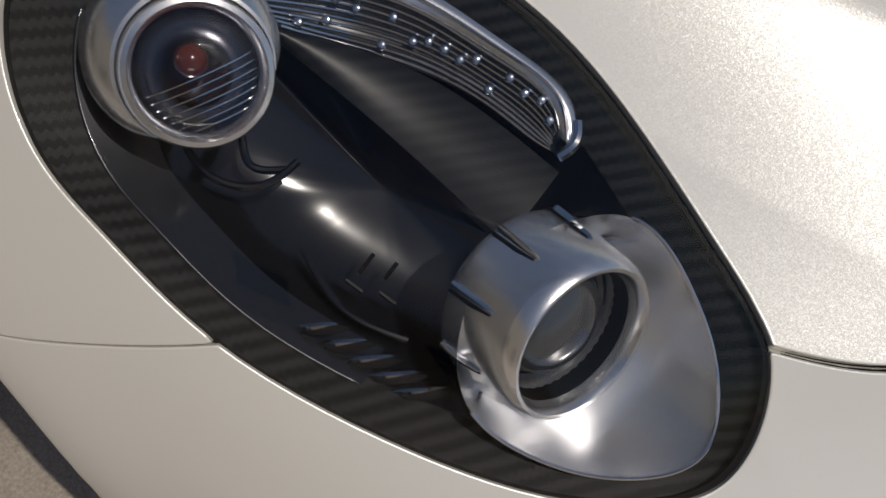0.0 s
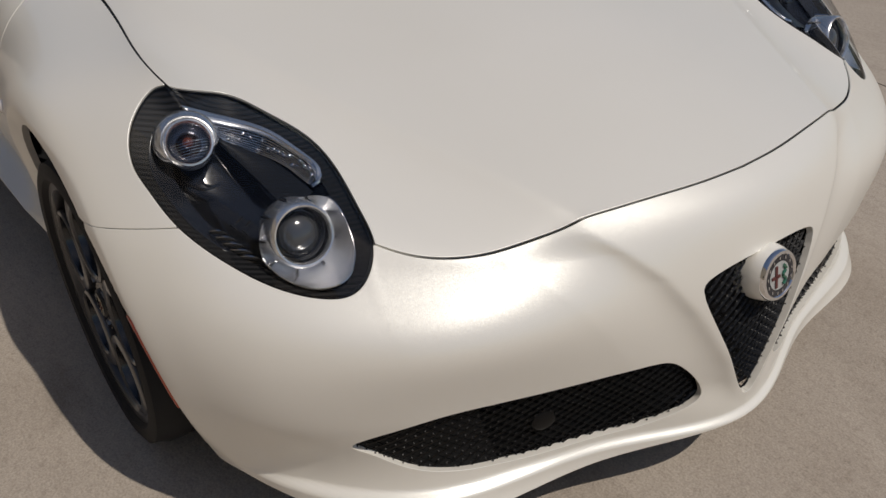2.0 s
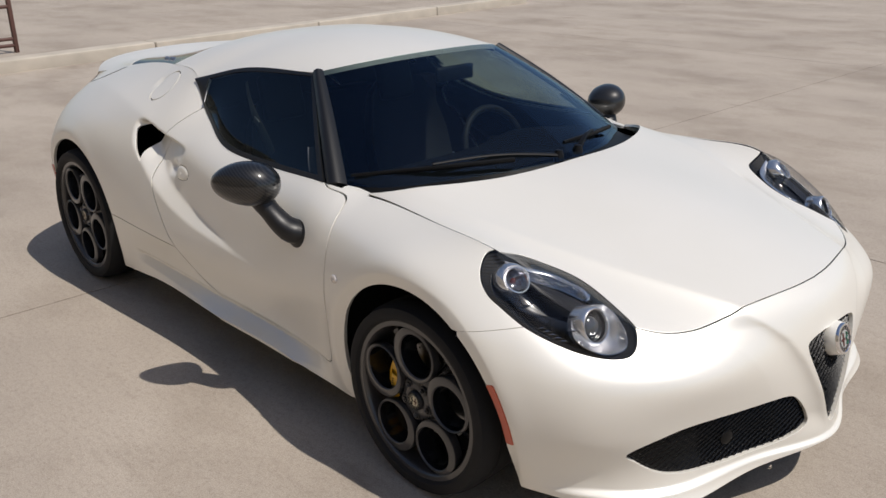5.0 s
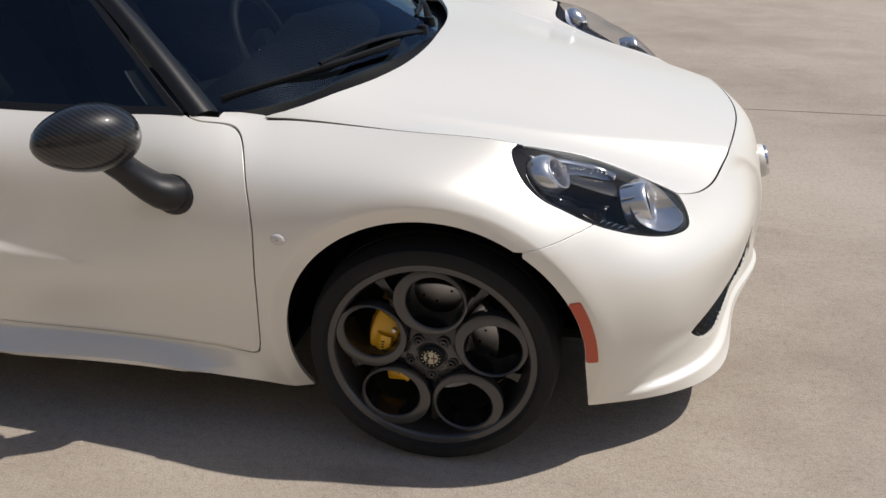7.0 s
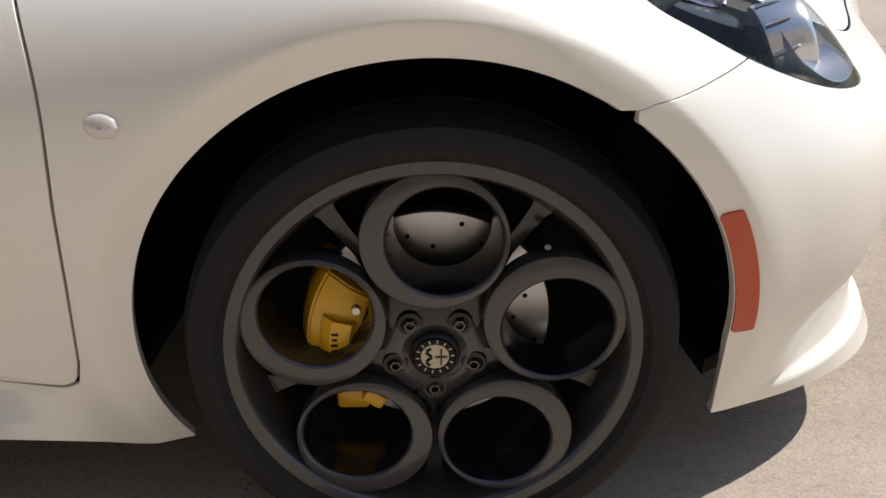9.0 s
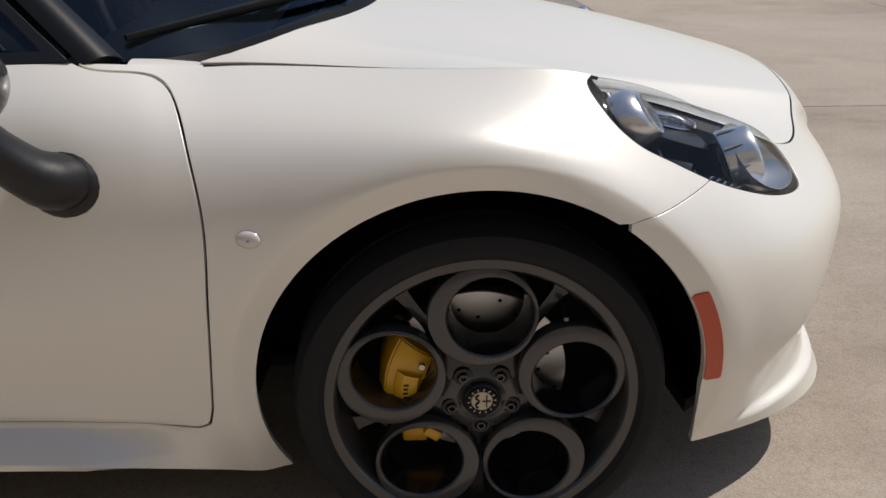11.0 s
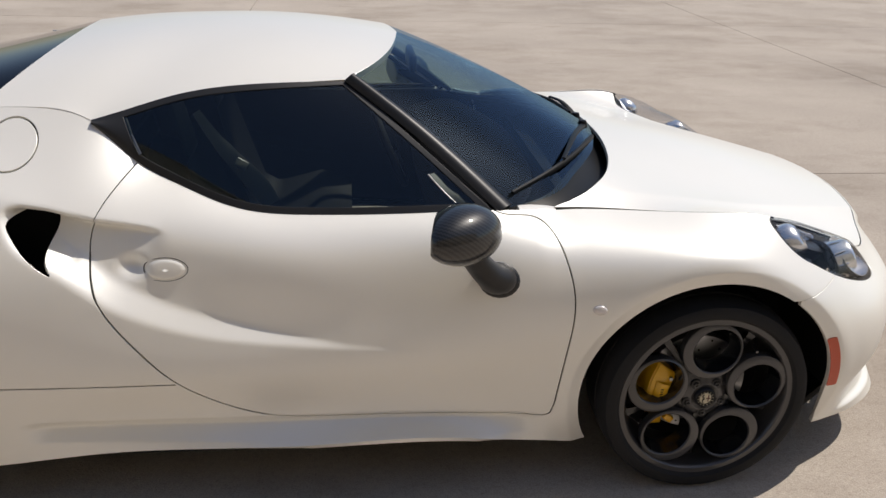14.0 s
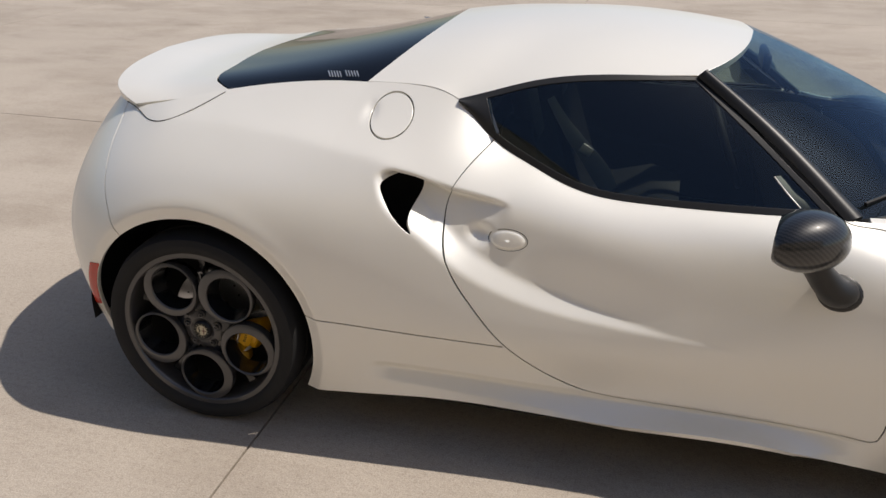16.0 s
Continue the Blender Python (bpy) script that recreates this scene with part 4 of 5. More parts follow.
def wheel_parts(car, centre, tyre_r, rim_r, width, turn):
    """Right-hand wheel, its outer face towards -y. Built about the origin, then set in place."""
    wheel = new("wheel")
    wheel.parent = car
    half = width / 2
    s = tyre_r - rim_r
    prof = [(rim_r - .006, half - .016), (rim_r + .006, half - .006), (rim_r + .20 * s, half + .001), (rim_r + .50 * s, half + .004), (rim_r + .78 * s, half - .003), (tyre_r - .010, half - .014),
            (tyre_r - .002, half - .032), (tyre_r, half * .35), (tyre_r - .006, half * .33), (tyre_r - .006, half * .27), (tyre_r, half * .25), (tyre_r, -half * .25), (tyre_r - .002, -half + .032),
            (tyre_r - .010, -half + .014), (rim_r + .5 * s, -half), (rim_r - .006, -half + .016)]
    tyre = part("tyre", lathe(y_out(prof), 96), RUBBER, wheel, "black rubber tyre")
    face = -half + .012
    barrel = lathe([(rim_r - .019, face + .014), (rim_r - .017, face + .003), (rim_r - .012, face - .003), (rim_r + .002, face - .003), (rim_r + .004, face + .004), (rim_r - .004, face + .012),
                    (rim_r - .016, face + .030), (rim_r - .022, half - .02), (rim_r - .028, half - .02), (rim_r - .030, face + .04)], 96, closed=True)
    part("rim_lip", barrel, RIM, wheel)
    k = rim_r / .243
    for j in range(5):
        a = radians(90 + turn + 72 * j)
        c = (.1475 * k * math.cos(a), 0, .1475 * k * math.sin(a))
        part("ring_spoke", ring_spoke(Vector(c), a, .0845 * k, .0655 * k, .011 * k, face), RIM, wheel)
        part("ring_bore", ring_bore(Vector(c), a, .0655 * k, .011 * k, face), WELL, wheel, "glossy black inner wall of the ring")
        b = a + radians(36)
        lug = Vector((.050 * math.cos(b), face + .010, .050 * math.sin(b)))
        bolt = lathe([(0, .006), (.0048, .006), (.0050, -.005), (.0056, -.006), (.0070, -.006), (.0078, -.004), (.0080, .012)], 6)
        part("wheel_bolt", moved(bolt, Matrix.Translation(lug)), DARKSTEEL, wheel, "hollow dark steel wheel bolt")
        seat = lathe([(.0165, .004), (.0150, -.001), (.0110, -.001), (.0105, .010)], 24)
        part("bolt_seat", moved(seat, Matrix.Translation(lug)), SATIN, wheel)
        # web between two rings, out to the lip
        d = Vector((math.cos(b), 0, math.sin(b)))
        w = Vector((-d.z, 0, d.x))
        web = bmesh.new()
        outline = [(.045, .024), (.085 * k, .018), (.115 * k, .011), (.145 * k, .008), (.18 * k, .009), (.205 * k, .011), (rim_r - .014, .022)]
        left = [web.verts.new(d * r + w * h + Vector((0, face + .012 + .034 * smooth_step((r - .05) / .11), 0))) for r, h in outline]
        right = [web.verts.new(d * r - w * h + Vector((0, face + .012 + .034 * smooth_step((r - .05) / .11), 0))) for r, h in outline]
        for i in range(len(outline) - 1):
            web.faces.new((left[i], left[i + 1], right[i + 1], right[i]))
        ext = bmesh.ops.extrude_face_region(web, geom=web.faces[:])
        bmesh.ops.translate(web, vec=(0, .02, 0), verts=[v for v in ext["geom"] if isinstance(v, bmesh.types.BMVert)])
        part("web_spoke", web, WELL, wheel)
    part("hub", lathe([(0, face + .012), (.034, face + .012), (.040, face + .008), (.060, face + .014), (.072, face + .026), (.070, face + .05), (0, face + .05)], 48), RIM, wheel)
    cap = part("centre_cap", lathe([(0, face + .002), (.022, face + .002), (.0245, face + .003), (.027, face + .001), (.030, face + .004), (.031, face + .014)], 40), SATIN, wheel, "round centre cap with worn cream badge")
    part("cap_plate", lathe([(0, face + .0005), (.0165, face + .0008), (.0172, face + .0018)], 40), CREAM, cap)
    part("cap_ring", lathe([(.0172, face + .0012), (.0178, face + .0006), (.0245, face + .0006), (.0250, face + .002)], 40), BLACK, cap)
    part("cap_cross", merge(box((.0145, .002, .0022), (.0075, face, 0)), box((.0022, .002, .022), (.0075, face, 0))), DARKRED, cap)
    part("cap_figure", tube(curve3([(-.006, face, -.012), (-.010, face, -.006), (-.004, face, 0), (-.010, face, .006), (-.005, face, .012)], 14), .0017, 6), BLACK, cap)
    for j in range(14):
        a = radians(360 / 14 * j + 8)
        part("letter_bar", moved(box((.0016, .001, .0042), (0, 0, 0)), Matrix.Translation((.0212 * math.sin(a), face + .0004, .0212 * math.cos(a))) @ Euler((0, a, 0)).to_matrix().to_4x4()), CREAM, cap)
    a = radians(48 + turn)
    part("valve", tube([(.196 * k * math.cos(a), face + .035, .196 * k * math.sin(a)), (.190 * k * math.cos(a), face + .012, .190 * k * math.sin(a)), (.188 * k * math.cos(a), face + .004, .188 * k * math.sin(a))], [.0055, .0045, .0040], 10), DARKSTEEL, wheel, "steel tyre valve")
    disc = part("brake_disc", lathe([(.05, half - .09), (.05, half - .102), (.150, half - .102), (.152, half - .100), (.152, half - .078), (.05, half - .078)], 72, closed=True), STEEL, wheel, "drilled steel brake disc")
    for j in range(24):
        a, r = radians(15 * j), (.104, .122, .138)[j % 3]
        part("disc_hole", lathe([(0, half - .1024), (.0034, half - .1024), (.0036, half - .1015)], 8, origin=(r * math.cos(a), 0, r * math.sin(a))), LINER, disc)
    back = part("backing", lathe([(0, half - .04), (rim_r - .03, half - .04), (rim_r - .03, half - .035), (0, half - .035)], 48, closed=True), LINER, wheel)
    wheel.location = centre
    return wheel


def caliper(car, centre, x_side, k=1.0):
    """Yellow caliper over the disc, behind the spokes."""
    bm = bmesh.new()
    n = 9
    a0, a1 = radians(180 - 36), radians(180 + 30)
    if x_side > 0:
        a0, a1 = radians(-36), radians(6)
    rows = []
    for i in range(n):
        a = a0 + (a1 - a0) * i / (n - 1)
        bulge = .012 * math.sin(math.pi * i / (n - 1)) ** .5
        prof = [(.088 * k, -.004), (.093 * k, -.016 - bulge), (.125 * k, -.022 - bulge), (.156 * k, -.016 - bulge), (.165 * k, .0), (.165 * k, .06), (.088 * k, .06)]
        rows.append([bm.verts.new((r * math.cos(a), h, r * math.sin(a))) for r, h in prof])
    m = len(rows[0])
    for p, q in zip(rows, rows[1:]):
        for j in range(m):
            bm.faces.new((p[j], p[(j + 1) % m], q[(j + 1) % m], q[j]))
    bm.faces.new(rows[0]), bm.faces.new(rows[-1])
    bmesh.ops.bevel(bm, geom=bm.edges[:], offset=.003, segments=2, affect="EDGES")
    moved(bm, Matrix.Translation(centre))
    cal = part("brake_caliper", bm, YELLOW, car, "yellow painted brake caliper")
    a = radians(232) if x_side < 0 else radians(-52)
    lug = box((.030, .05, .020), (0, 0, 0), .004, 2)
    part("mounting_lug", moved(lug, Matrix.Translation(Vector(centre) + Vector((.125 * math.cos(a), .01, .125 * math.sin(a)))) @ pose(0, 0, 0, 0, 35, 0)), YELLOW, cal)
    base = radians(180) if x_side < 0 else radians(-16)
    rib = lathe([(.098 * k, -.030), (.104 * k, -.041), (.128 * k, -.043), (.140 * k, -.034), (.142 * k, -.022)], 16, ring=(math.degrees(base) - 17, math.degrees(base) + 20))
    part("caliper_bridge", moved(rib, Matrix.Translation(centre)), YELLOW, cal)
    bracket = box((.044, .030, .030), (0, 0, 0), .006, 2)
    a = base + radians(48) * x_side * -1
    part("bracket", moved(bracket, Matrix.Translation(Vector(centre) + Vector((.160 * math.cos(a), .030, .160 * math.sin(a))))), YELLOW, cal)
    for j in range(5):
        a = base + radians(-9 + 3.6 * j)
        part("letter_bar", moved(box((.0085 - .002 * (j % 2), .0012, .0028), (0, 0, 0)), Matrix.Translation(Vector(centre) + Vector((.122 * k * math.cos(a), -.0432, .122 * k * math.sin(a))))), BLACK, cal)
    for f in (-.4, .0, .4):
        a = (a0 + a1) / 2 + f
        part("caliper_bolt", moved(lathe([(0, -.006), (.005, -.006), (.006, 0)], 10), Matrix.Translation(Vector(centre) + Vector((.105 * math.cos(a), -.028, .105 * math.sin(a))))), STEEL, cal)
    return cal


def build_wheels(car):
    for hub, tyre_r, rim_r, width, turn, y in ((FRONT_HUB, .302, .248, .205, 0, .818), (REAR_HUB, .320, .259, .235, 36, .803)):
        w = wheel_parts(car, (hub[0], -y, tyre_r - .001), tyre_r, rim_r, width, turn)
        c = copy_thing(w, pose(hub[0], y, tyre_r - .001, 0, 0, 180))
        caliper(car, (hub[0], -y - (.024 if hub[0] > 0 else .004), tyre_r - .001), -1 if hub[0] > 0 else 1)
        liner = lathe([(.415, -.86), (.41, -.50), (.10, -.48)], 40, origin=(hub[0], 0, hub[1]), ring=(-6, 186))
        part("arch_liner", liner, LINER, car)
        liner = lathe([(.415, .86), (.41, .50), (.10, .48)], 40, origin=(hub[0], 0, hub[1]), ring=(-6, 186))
        part("arch_liner", liner, LINER, car)


# ---- mirrors ----
def build_mirror(car, m):
    bm = bmesh.new()
    bmesh.ops.create_uvsphere(bm, u_segments=40, v_segments=24, radius=1)
    for v in bm.verts:
        x, y, z = v.co
        r = 1 if x > 0 else .82
        v.co = Vector((x * .108 * r, y * (.104 - .018 * x), z * (.073 + .010 * x)))
        if v.co.x < -.058:
            v.co.x = -.058
        v.co.z += -.10 * v.co.y * .5
        v.co.x += .22 * v.co.y
    moved(bm, Matrix.Translation((.464, -.970, .836)))
    arm = tube(curve3([(.482, -.948, .80), (.506, -.938, .765), (.540, -.916, .716), (.574, -.890, .680), (.590, -.862, .668)], 14), list(np.linspace(.048, .040, 5)) + list(np.linspace(.040, .046, 5)) + [.050, .052, .052, .048], 20, .8)
    if m:
        moved(bm, Matrix.Diagonal((1, -1, 1, 1)))
        moved(arm, Matrix.Diagonal((1, -1, 1, 1)))
    mirror = part("door_mirror", bm, CARBON, car, "glossy carbon-fibre door mirror")
    part("mirror_arm", arm, SATIN, mirror, "satin black mirror arm")
    return mirror




# ---- underside, cabin and dash ----
def plan_plate(outline, z0, z1):
    bm = bmesh.new()
    pts = [(x, -w) for x, w in outline] + [(x, w) for x, w in reversed(outline)]
    top = [bm.verts.new((x, y, z1)) for x, y in pts]
    low = [bm.verts.new((x, y, z0)) for x, y in pts]
    bm.faces.new(top), bm.faces.new(low[::-1])
    for k in range(len(pts)):
        bm.faces.new((low[k], low[(k + 1) % len(pts)], top[(k + 1) % len(pts)], top[k]))
    return bm


def build_inside(car):
    part("floor_pan", plan_plate([(-1.74, .50), (-1.62, .62), (-.80, .60), (-.78, .872), (.0, .885), (.78, .845), (.80, .58), (1.55, .58), (1.57, .78), (1.78, .62), (1.96, .26), (2.0, .1)], .178, .205), LINER, car)
    part("bulkhead_sun_block", plan_plate([(-.42, .652), (-.36, .652)], .19, .905), CABIN, car)
    # unseen plate added to stop sun leaking through the cabin onto the ground
    part("bulkhead_sun_block", plan_plate([(-.48, .69), (-.44, .69)], .19, .86), LINER, car)
    part("front_bulkhead", plan_plate([(.86, .60), (.90, .56)], .19, .73), LINER, car)
    front = [(x, -y, float(bonnet_z(x, y)) - .048) for x, y in ((.70, .700), (.80, .692), (.87, .665), (.93, .59), (.985, .48), (1.02, .385), (1.05, .26), (1.07, .15), (1.085, 0))]
    g = loft(front, [(x - .03, y, z - .006) for x, y, z in SCREEN_LOW], 40, 14, (0, 0, -.008))
    lip = np.interp(np.abs(g[:, :, 1]), COWL_Y, COWL_X)
    below = bonnet_z(np.minimum(g[:, :, 0], 1.10), g[:, :, 1]) - .014
    g[:, :, 2] = np.where(g[:, :, 0] > lip - .05, np.minimum(g[:, :, 2], below), g[:, :, 2])
    cowl = upward(g)
    edge = np.interp(np.abs(cowl[0][:, 1]), COWL_Y, COWL_X)
    cowl = clip(cowl, np.minimum(edge + .02 - cowl[0][:, 0], .695 + cowl[0][:, 1]))
    sheet("scuttle", joined(cowl, mirrored(cowl)), BLACK, car, "black plastic scuttle below the windscreen")
    dash = bmesh.new()
    rows = []
    for y in np.linspace(-.62, .62, 30):
        hump = .035 * math.exp(-((y - .33) / .17) ** 2)
        prof = [(.80 - .12 * (abs(y) / .62) ** 3, .765), (.72 - .08 * (abs(y) / .62) ** 3, .79 + hump * .4), (.58, .79 + hump), (.47, .765 + hump), (.435, .72 + hump * .5), (.46, .60), (.52, .45), (.56, .20)]
        rows.append([dash.verts.new((x, y, z)) for x, z in prof])
    for a, b in zip(rows, rows[1:]):
        for j in range(len(a) - 1):
            dash.faces.new((a[j], a[j + 1], b[j + 1], b[j]))
    part("dashboard", dash, CABIN, car, "black moulded dashboard")
    rimc = Vector((.36, .33, .70))
    wheel = lathe([(.178 + .015 * math.cos(a), .015 * math.sin(a)) for a in np.linspace(0, 2 * math.pi, 12, endpoint=False)], 48, closed=True, axis="X")
    tilt = Matrix.Translation(rimc) @ Euler((0, radians(-22), 0)).to_matrix().to_4x4()
    sw = part("steering_wheel", moved(wheel, tilt), LEATHER, car, "black leather steering wheel")
    for a in (-20, 200, 90 + 180):
        r = radians(a)
        part("spoke", moved(tube([(0, .03 * math.cos(r), .03 * math.sin(r)), (0, .17 * math.cos(r), .17 * math.sin(r))], .016, 8, .5, (1, 0, 0)), tilt), STEEL, sw)
    part("boss", moved(lathe([(0, -.025), (.045, -.02), (.055, 0), (.05, .03), (0, .03)], 24, axis="X"), tilt), CABIN, sw)
    for y in (-.32, .32):
        seat = part("seat", seat_mesh(y), LEATHER, car, "black leather bucket seat")
        part("headrest", moved(box((.06, .20, .20), (0, 0, 0), .025, 3), pose(-.30, y, .93, 0, -14, 0)), LEATHER, seat)
    web = grained("grey_webbing", (.16, .16, .155), .8)
    belt = tube(curve3([(-.20, -.545, 1.03), (-.15, -.565, .96), (-.095, -.575, .895), (-.05, -.575, .84), (-.01, -.57, .775)], 14), [.012, .013, .015, .016, .018, .022, .022, .024, .026, .028, .030, .030, .028, .024], 8, .12, (0, 1, 0))
    strap = part("seat_belt", belt, web, car, "grey seat belt with a steel tongue")
    part("belt_tongue", moved(box((.035, .006, .028), (0, 0, 0), .003, 2), pose(-.085, -.585, .895, 0, 30, 0)), STEEL, strap)
    mir = box((.025, .20, .06), (.42, .02, 1.07), .012, 3)
    part("inside_mirror", mir, BLACK, car, "black interior mirror")


def seat_mesh(y):
    rows = []
    bm = bmesh.new()
    path = [(.22, .40), (.10, .44), (-.05, .40), (-.15, .40), (-.20, .50), (-.26, .68), (-.31, .86), (-.335, .93)]
    n = 13
    for i, (x, z) in enumerate(path):
        row = []
        for j in range(n):
            f = 2 * j / (n - 1) - 1
            w = .24 if i < 6 else .24 - .05 * (i - 5)
            lift = .07 * abs(f) ** 3
            row.append(bm.verts.new((x + lift * (i >= 3), y + w * f, z + lift * (i < 4))))
        rows.append(row)
    for a, b in zip(rows, rows[1:]):
        for j in range(n - 1):
            bm.faces.new((a[j], a[j + 1], b[j + 1], b[j]))
    bmesh.ops.recalc_face_normals(bm, faces=bm.faces)
    ext = bmesh.ops.extrude_face_region(bm, geom=bm.faces[:])
    vs = [v for v in ext["geom"] if isinstance(v, bmesh.types.BMVert)]
    bmesh.ops.translate(bm, vec=(-.06, 0, -.05), verts=vs)
    return bm


# ---- headlamps ----
def lamp_frame():
    return np.array(LAMP_MID), np.array(LAMP_U), np.array(LAMP_V), np.array(LAMP_AXIS)


def body_height(uv):
    """How far the skin stands over the lamp's plane."""
    mid, u, v, w = lamp_frame()
    cloud = np.concatenate([BAND[0], bonnet_surface()[0]])
    cloud = cloud[(cloud[:, 0] > 1.25) & (cloud[:, 1] < -.5) & (cloud[:, 0] < 1.9)] - mid
    flat = np.stack([cloud @ u, cloud @ v], 1)
    h = cloud @ w
    near = np.linalg.norm(uv[:, None] - flat[None], axis=2)
    k = np.argsort(near, axis=1)[:, :6]
    wt = 1 / (np.take_along_axis(near, k, 1) + 1e-4) ** 2
    return (h[k] * wt).sum(1) / wt.sum(1)


LAMP_RIM_HEIGHT = body_height(LAMP_OUTLINE)


def lamp_polar(r0, r1, depth0, depth1, bulge=0.0, n=10, curve=1.0, outline=None, heights=None):
    """A ring or disc of the lamp, from the outline inwards; depths count from the skin."""
    mid, u, v, w = lamp_frame()
    o = LAMP_OUTLINE if outline is None else outline
    hb = LAMP_RIM_HEIGHT if heights is None else heights
    c = o.mean(0)
    hm = hb.mean()
    o, hb = np.concatenate([o, o[:1]]), np.concatenate([hb, hb[:1]])
    rows = []
    for i in range(n + 1):
        f = i / n
        r = r0 + (r1 - r0) * f
        d = depth0 + (depth1 - depth0) * (1 - (1 - f) ** curve)
        uv = c + (o - c) * r
        h = hb * r + hm * (1 - r) + bulge * (1 - r * r) - d
        rows.append(mid + uv[:, :1] * u + uv[:, 1:] * v + h[:, None] * w)
    return upward(np.array(rows), LAMP_AXIS)


def barrel_at(centre, axis, profile, n=48, ring=(0, 360), closed=False):
    bm = lathe(profile, n, axis="X", closed=closed, ring=ring)
    q = Vector((1, 0, 0)).rotation_difference(Vector(axis).normalized()).to_matrix().to_4x4()
    return moved(bm, Matrix.Translation(centre) @ q)


def lamp_point(u, v, depth):
    """A place in the lamp's plane, so far below its lens."""
    mid, au, av, w = lamp_frame()
    o, hb = LAMP_OUTLINE, LAMP_RIM_HEIGHT
    c = o.mean(0)
    uv = np.array((u, v))
    a = np.angle(np.exp(1j * (np.arctan2(o[:, 1] - c[1], o[:, 0] - c[0]) - math.atan2(v - c[1], u - c[0]))))
    k = np.argmin(np.abs(a))
    r = np.linalg.norm(uv - c) / np.linalg.norm(o[k] - c)
    h = hb[k] * r + hb.mean() * (1 - r) + .010 * (1 - r * r) - depth
    return mid + u * au + v * av + h * w


def lamp_line(points, n):
    return curve3([lamp_point(*p) for p in points], n)


def between(a, b, n, sag=0.0):
    f = np.linspace(0, 1, n)[:, None, None]
    g = a[None] * (1 - f) + b[None] * f
    return upward(g - np.array(LAMP_AXIS) * sag * 4 * f * (1 - f), LAMP_AXIS)


def build_headlamp(car, m):
    def put(name, surf, mat, parent, label="", shadow=True):
        return sheet(name, mirrored(surf) if m else surf, mat, parent, label, shadow)

    mid, u, v, w = lamp_frame()
    ring = [(1.641, -.628, .670), (1.692, -.624, .643), (1.729, -.636, .609), (1.747, -.664, .592), (1.729, -.699, .580), (1.688, -.733, .588), (1.646, -.748, .614), (1.625, -.736, .640), (1.613, -.706, .664), (1.620, -.662, .672)]
    edge = curve3(ring * 3 + ring[:1], 361)[120:241]
    flat = np.stack([(edge - mid) @ u, (edge - mid) @ v], 1)[::4]

    def opened(q):
        d = q[0] - mid
        return clip(q, -inside(np.stack([d @ u, d @ v], 1), flat))

    lamp = put("headlamp", opened(lamp_polar(1.004, 0.80, .004, .021, .010, 16)), BEZEL, car, "headlamp with dark carbon bezel under a clear lens")
    put("seal", lamp_polar(1.012, .975, .006, .0012, .008, 4), BLACK, lamp, "black rubber seal")
    put("lens", lamp_polar(.992, .001, .002, .002, .050, 24), CLEAR, lamp, "clear headlamp lens", shadow=False)
    put("housing", opened(lamp_polar(.805, .001, .022, .085, .010, 26, 3.0)), GLOSSBLACK, lamp, "gloss black lamp housing")
    band = lamp_polar(.835, .665, .0165, .034, .010, 8)
    d = band[0] - mid
    band = clip(band, np.minimum(-.028 - d @ v, .050 - d @ u))
    put("inner_band", flange(band, .004), BLUEBLACK, lamp, "smooth blue-black inner band")
    lo = lamp_line([(-.100, .024, .036), (-.016, .021, .034), (.068, .012, .034)], 24)
    deep = lo - w * .035
    hi = lamp_line([(-.106, .030, .032), (-.027, .062, .030), (.070, .064, .028)], 24)
    put("centre_panel", between(lo, hi, 8, -.003), LAMPCARBON, lamp, "carbon-fibre panel")
    put("panel_side", between(deep, lo, 3), GLOSSBLACK, lamp)
    # main lamp in its silver tray
    c = Vector((1.669, -.686, .637))
    axis = Vector((.922, -.085, .375)).normalized()
    turn = Vector((1, 0, 0)).rotation_difference(axis)
    back = c - axis * .050
    inner = []
    for p in edge:
        q = turn.inverted() @ (Vector(p) - back)
        a = math.atan2(q.z, q.y)
        inner.append(back + turn @ Vector((0, .046 * math.cos(a), .046 * math.sin(a))))
    inner = np.array([tuple(p) for p in inner])
    put("reflector_tray", between(edge, inner, 12, .010), ALU, lamp, "satin silver reflector tray")
    front = edge[: int(len(edge) * .64)]
    placed("tray_edge", tube(front + w * .001, .0011, 6), CHROME, lamp, m)
    prof = [(.030, -.055), (.0540, -.055), (.0550, -.049), (.0518, -.014), (.0506, -.006), (.0482, -.0005), (.0462, .001), (.0440, .0005), (.0425, -.002), (.0416, -.006), (.0410, -.020), (.039, -.034)]
    main = placed("main_lamp", barrel_at(c, axis, prof, 80), ALU, lamp, m, "brushed silver main lamp ring")
    for k in range(9):
        a = radians(14 + 40 * k)
        out = turn @ Vector((0, math.cos(a), math.sin(a)))
        side = turn @ Vector((0, -math.sin(a), math.cos(a)))
        at = lambda h, r: c + axis * h + out * r
        groove = tube([at(-.052, .0532), at(-.045, .0530), at(-.032, .0520), at(-.023, .0511), at(-.019, .0500)], [.0050, .0048, .0040, .0032, .001], 10, .5, tuple(side))
        placed("groove", groove, CHROME, main, m)
        cutline = tube([at(-.053, .0552) + side * .0046, at(-.034, .0538) + side * .0038, at(-.022, .0526) + side * .0022], [.0012, .0012, .0006], 6)
        placed("groove_edge", cutline, BLACK, main, m)
    placed("socket", barrel_at(c, axis, [(.0414, -.010), (.0405, -.030), (.037, -.036), (0.0, -.040)], 40), BLACK, main, m)
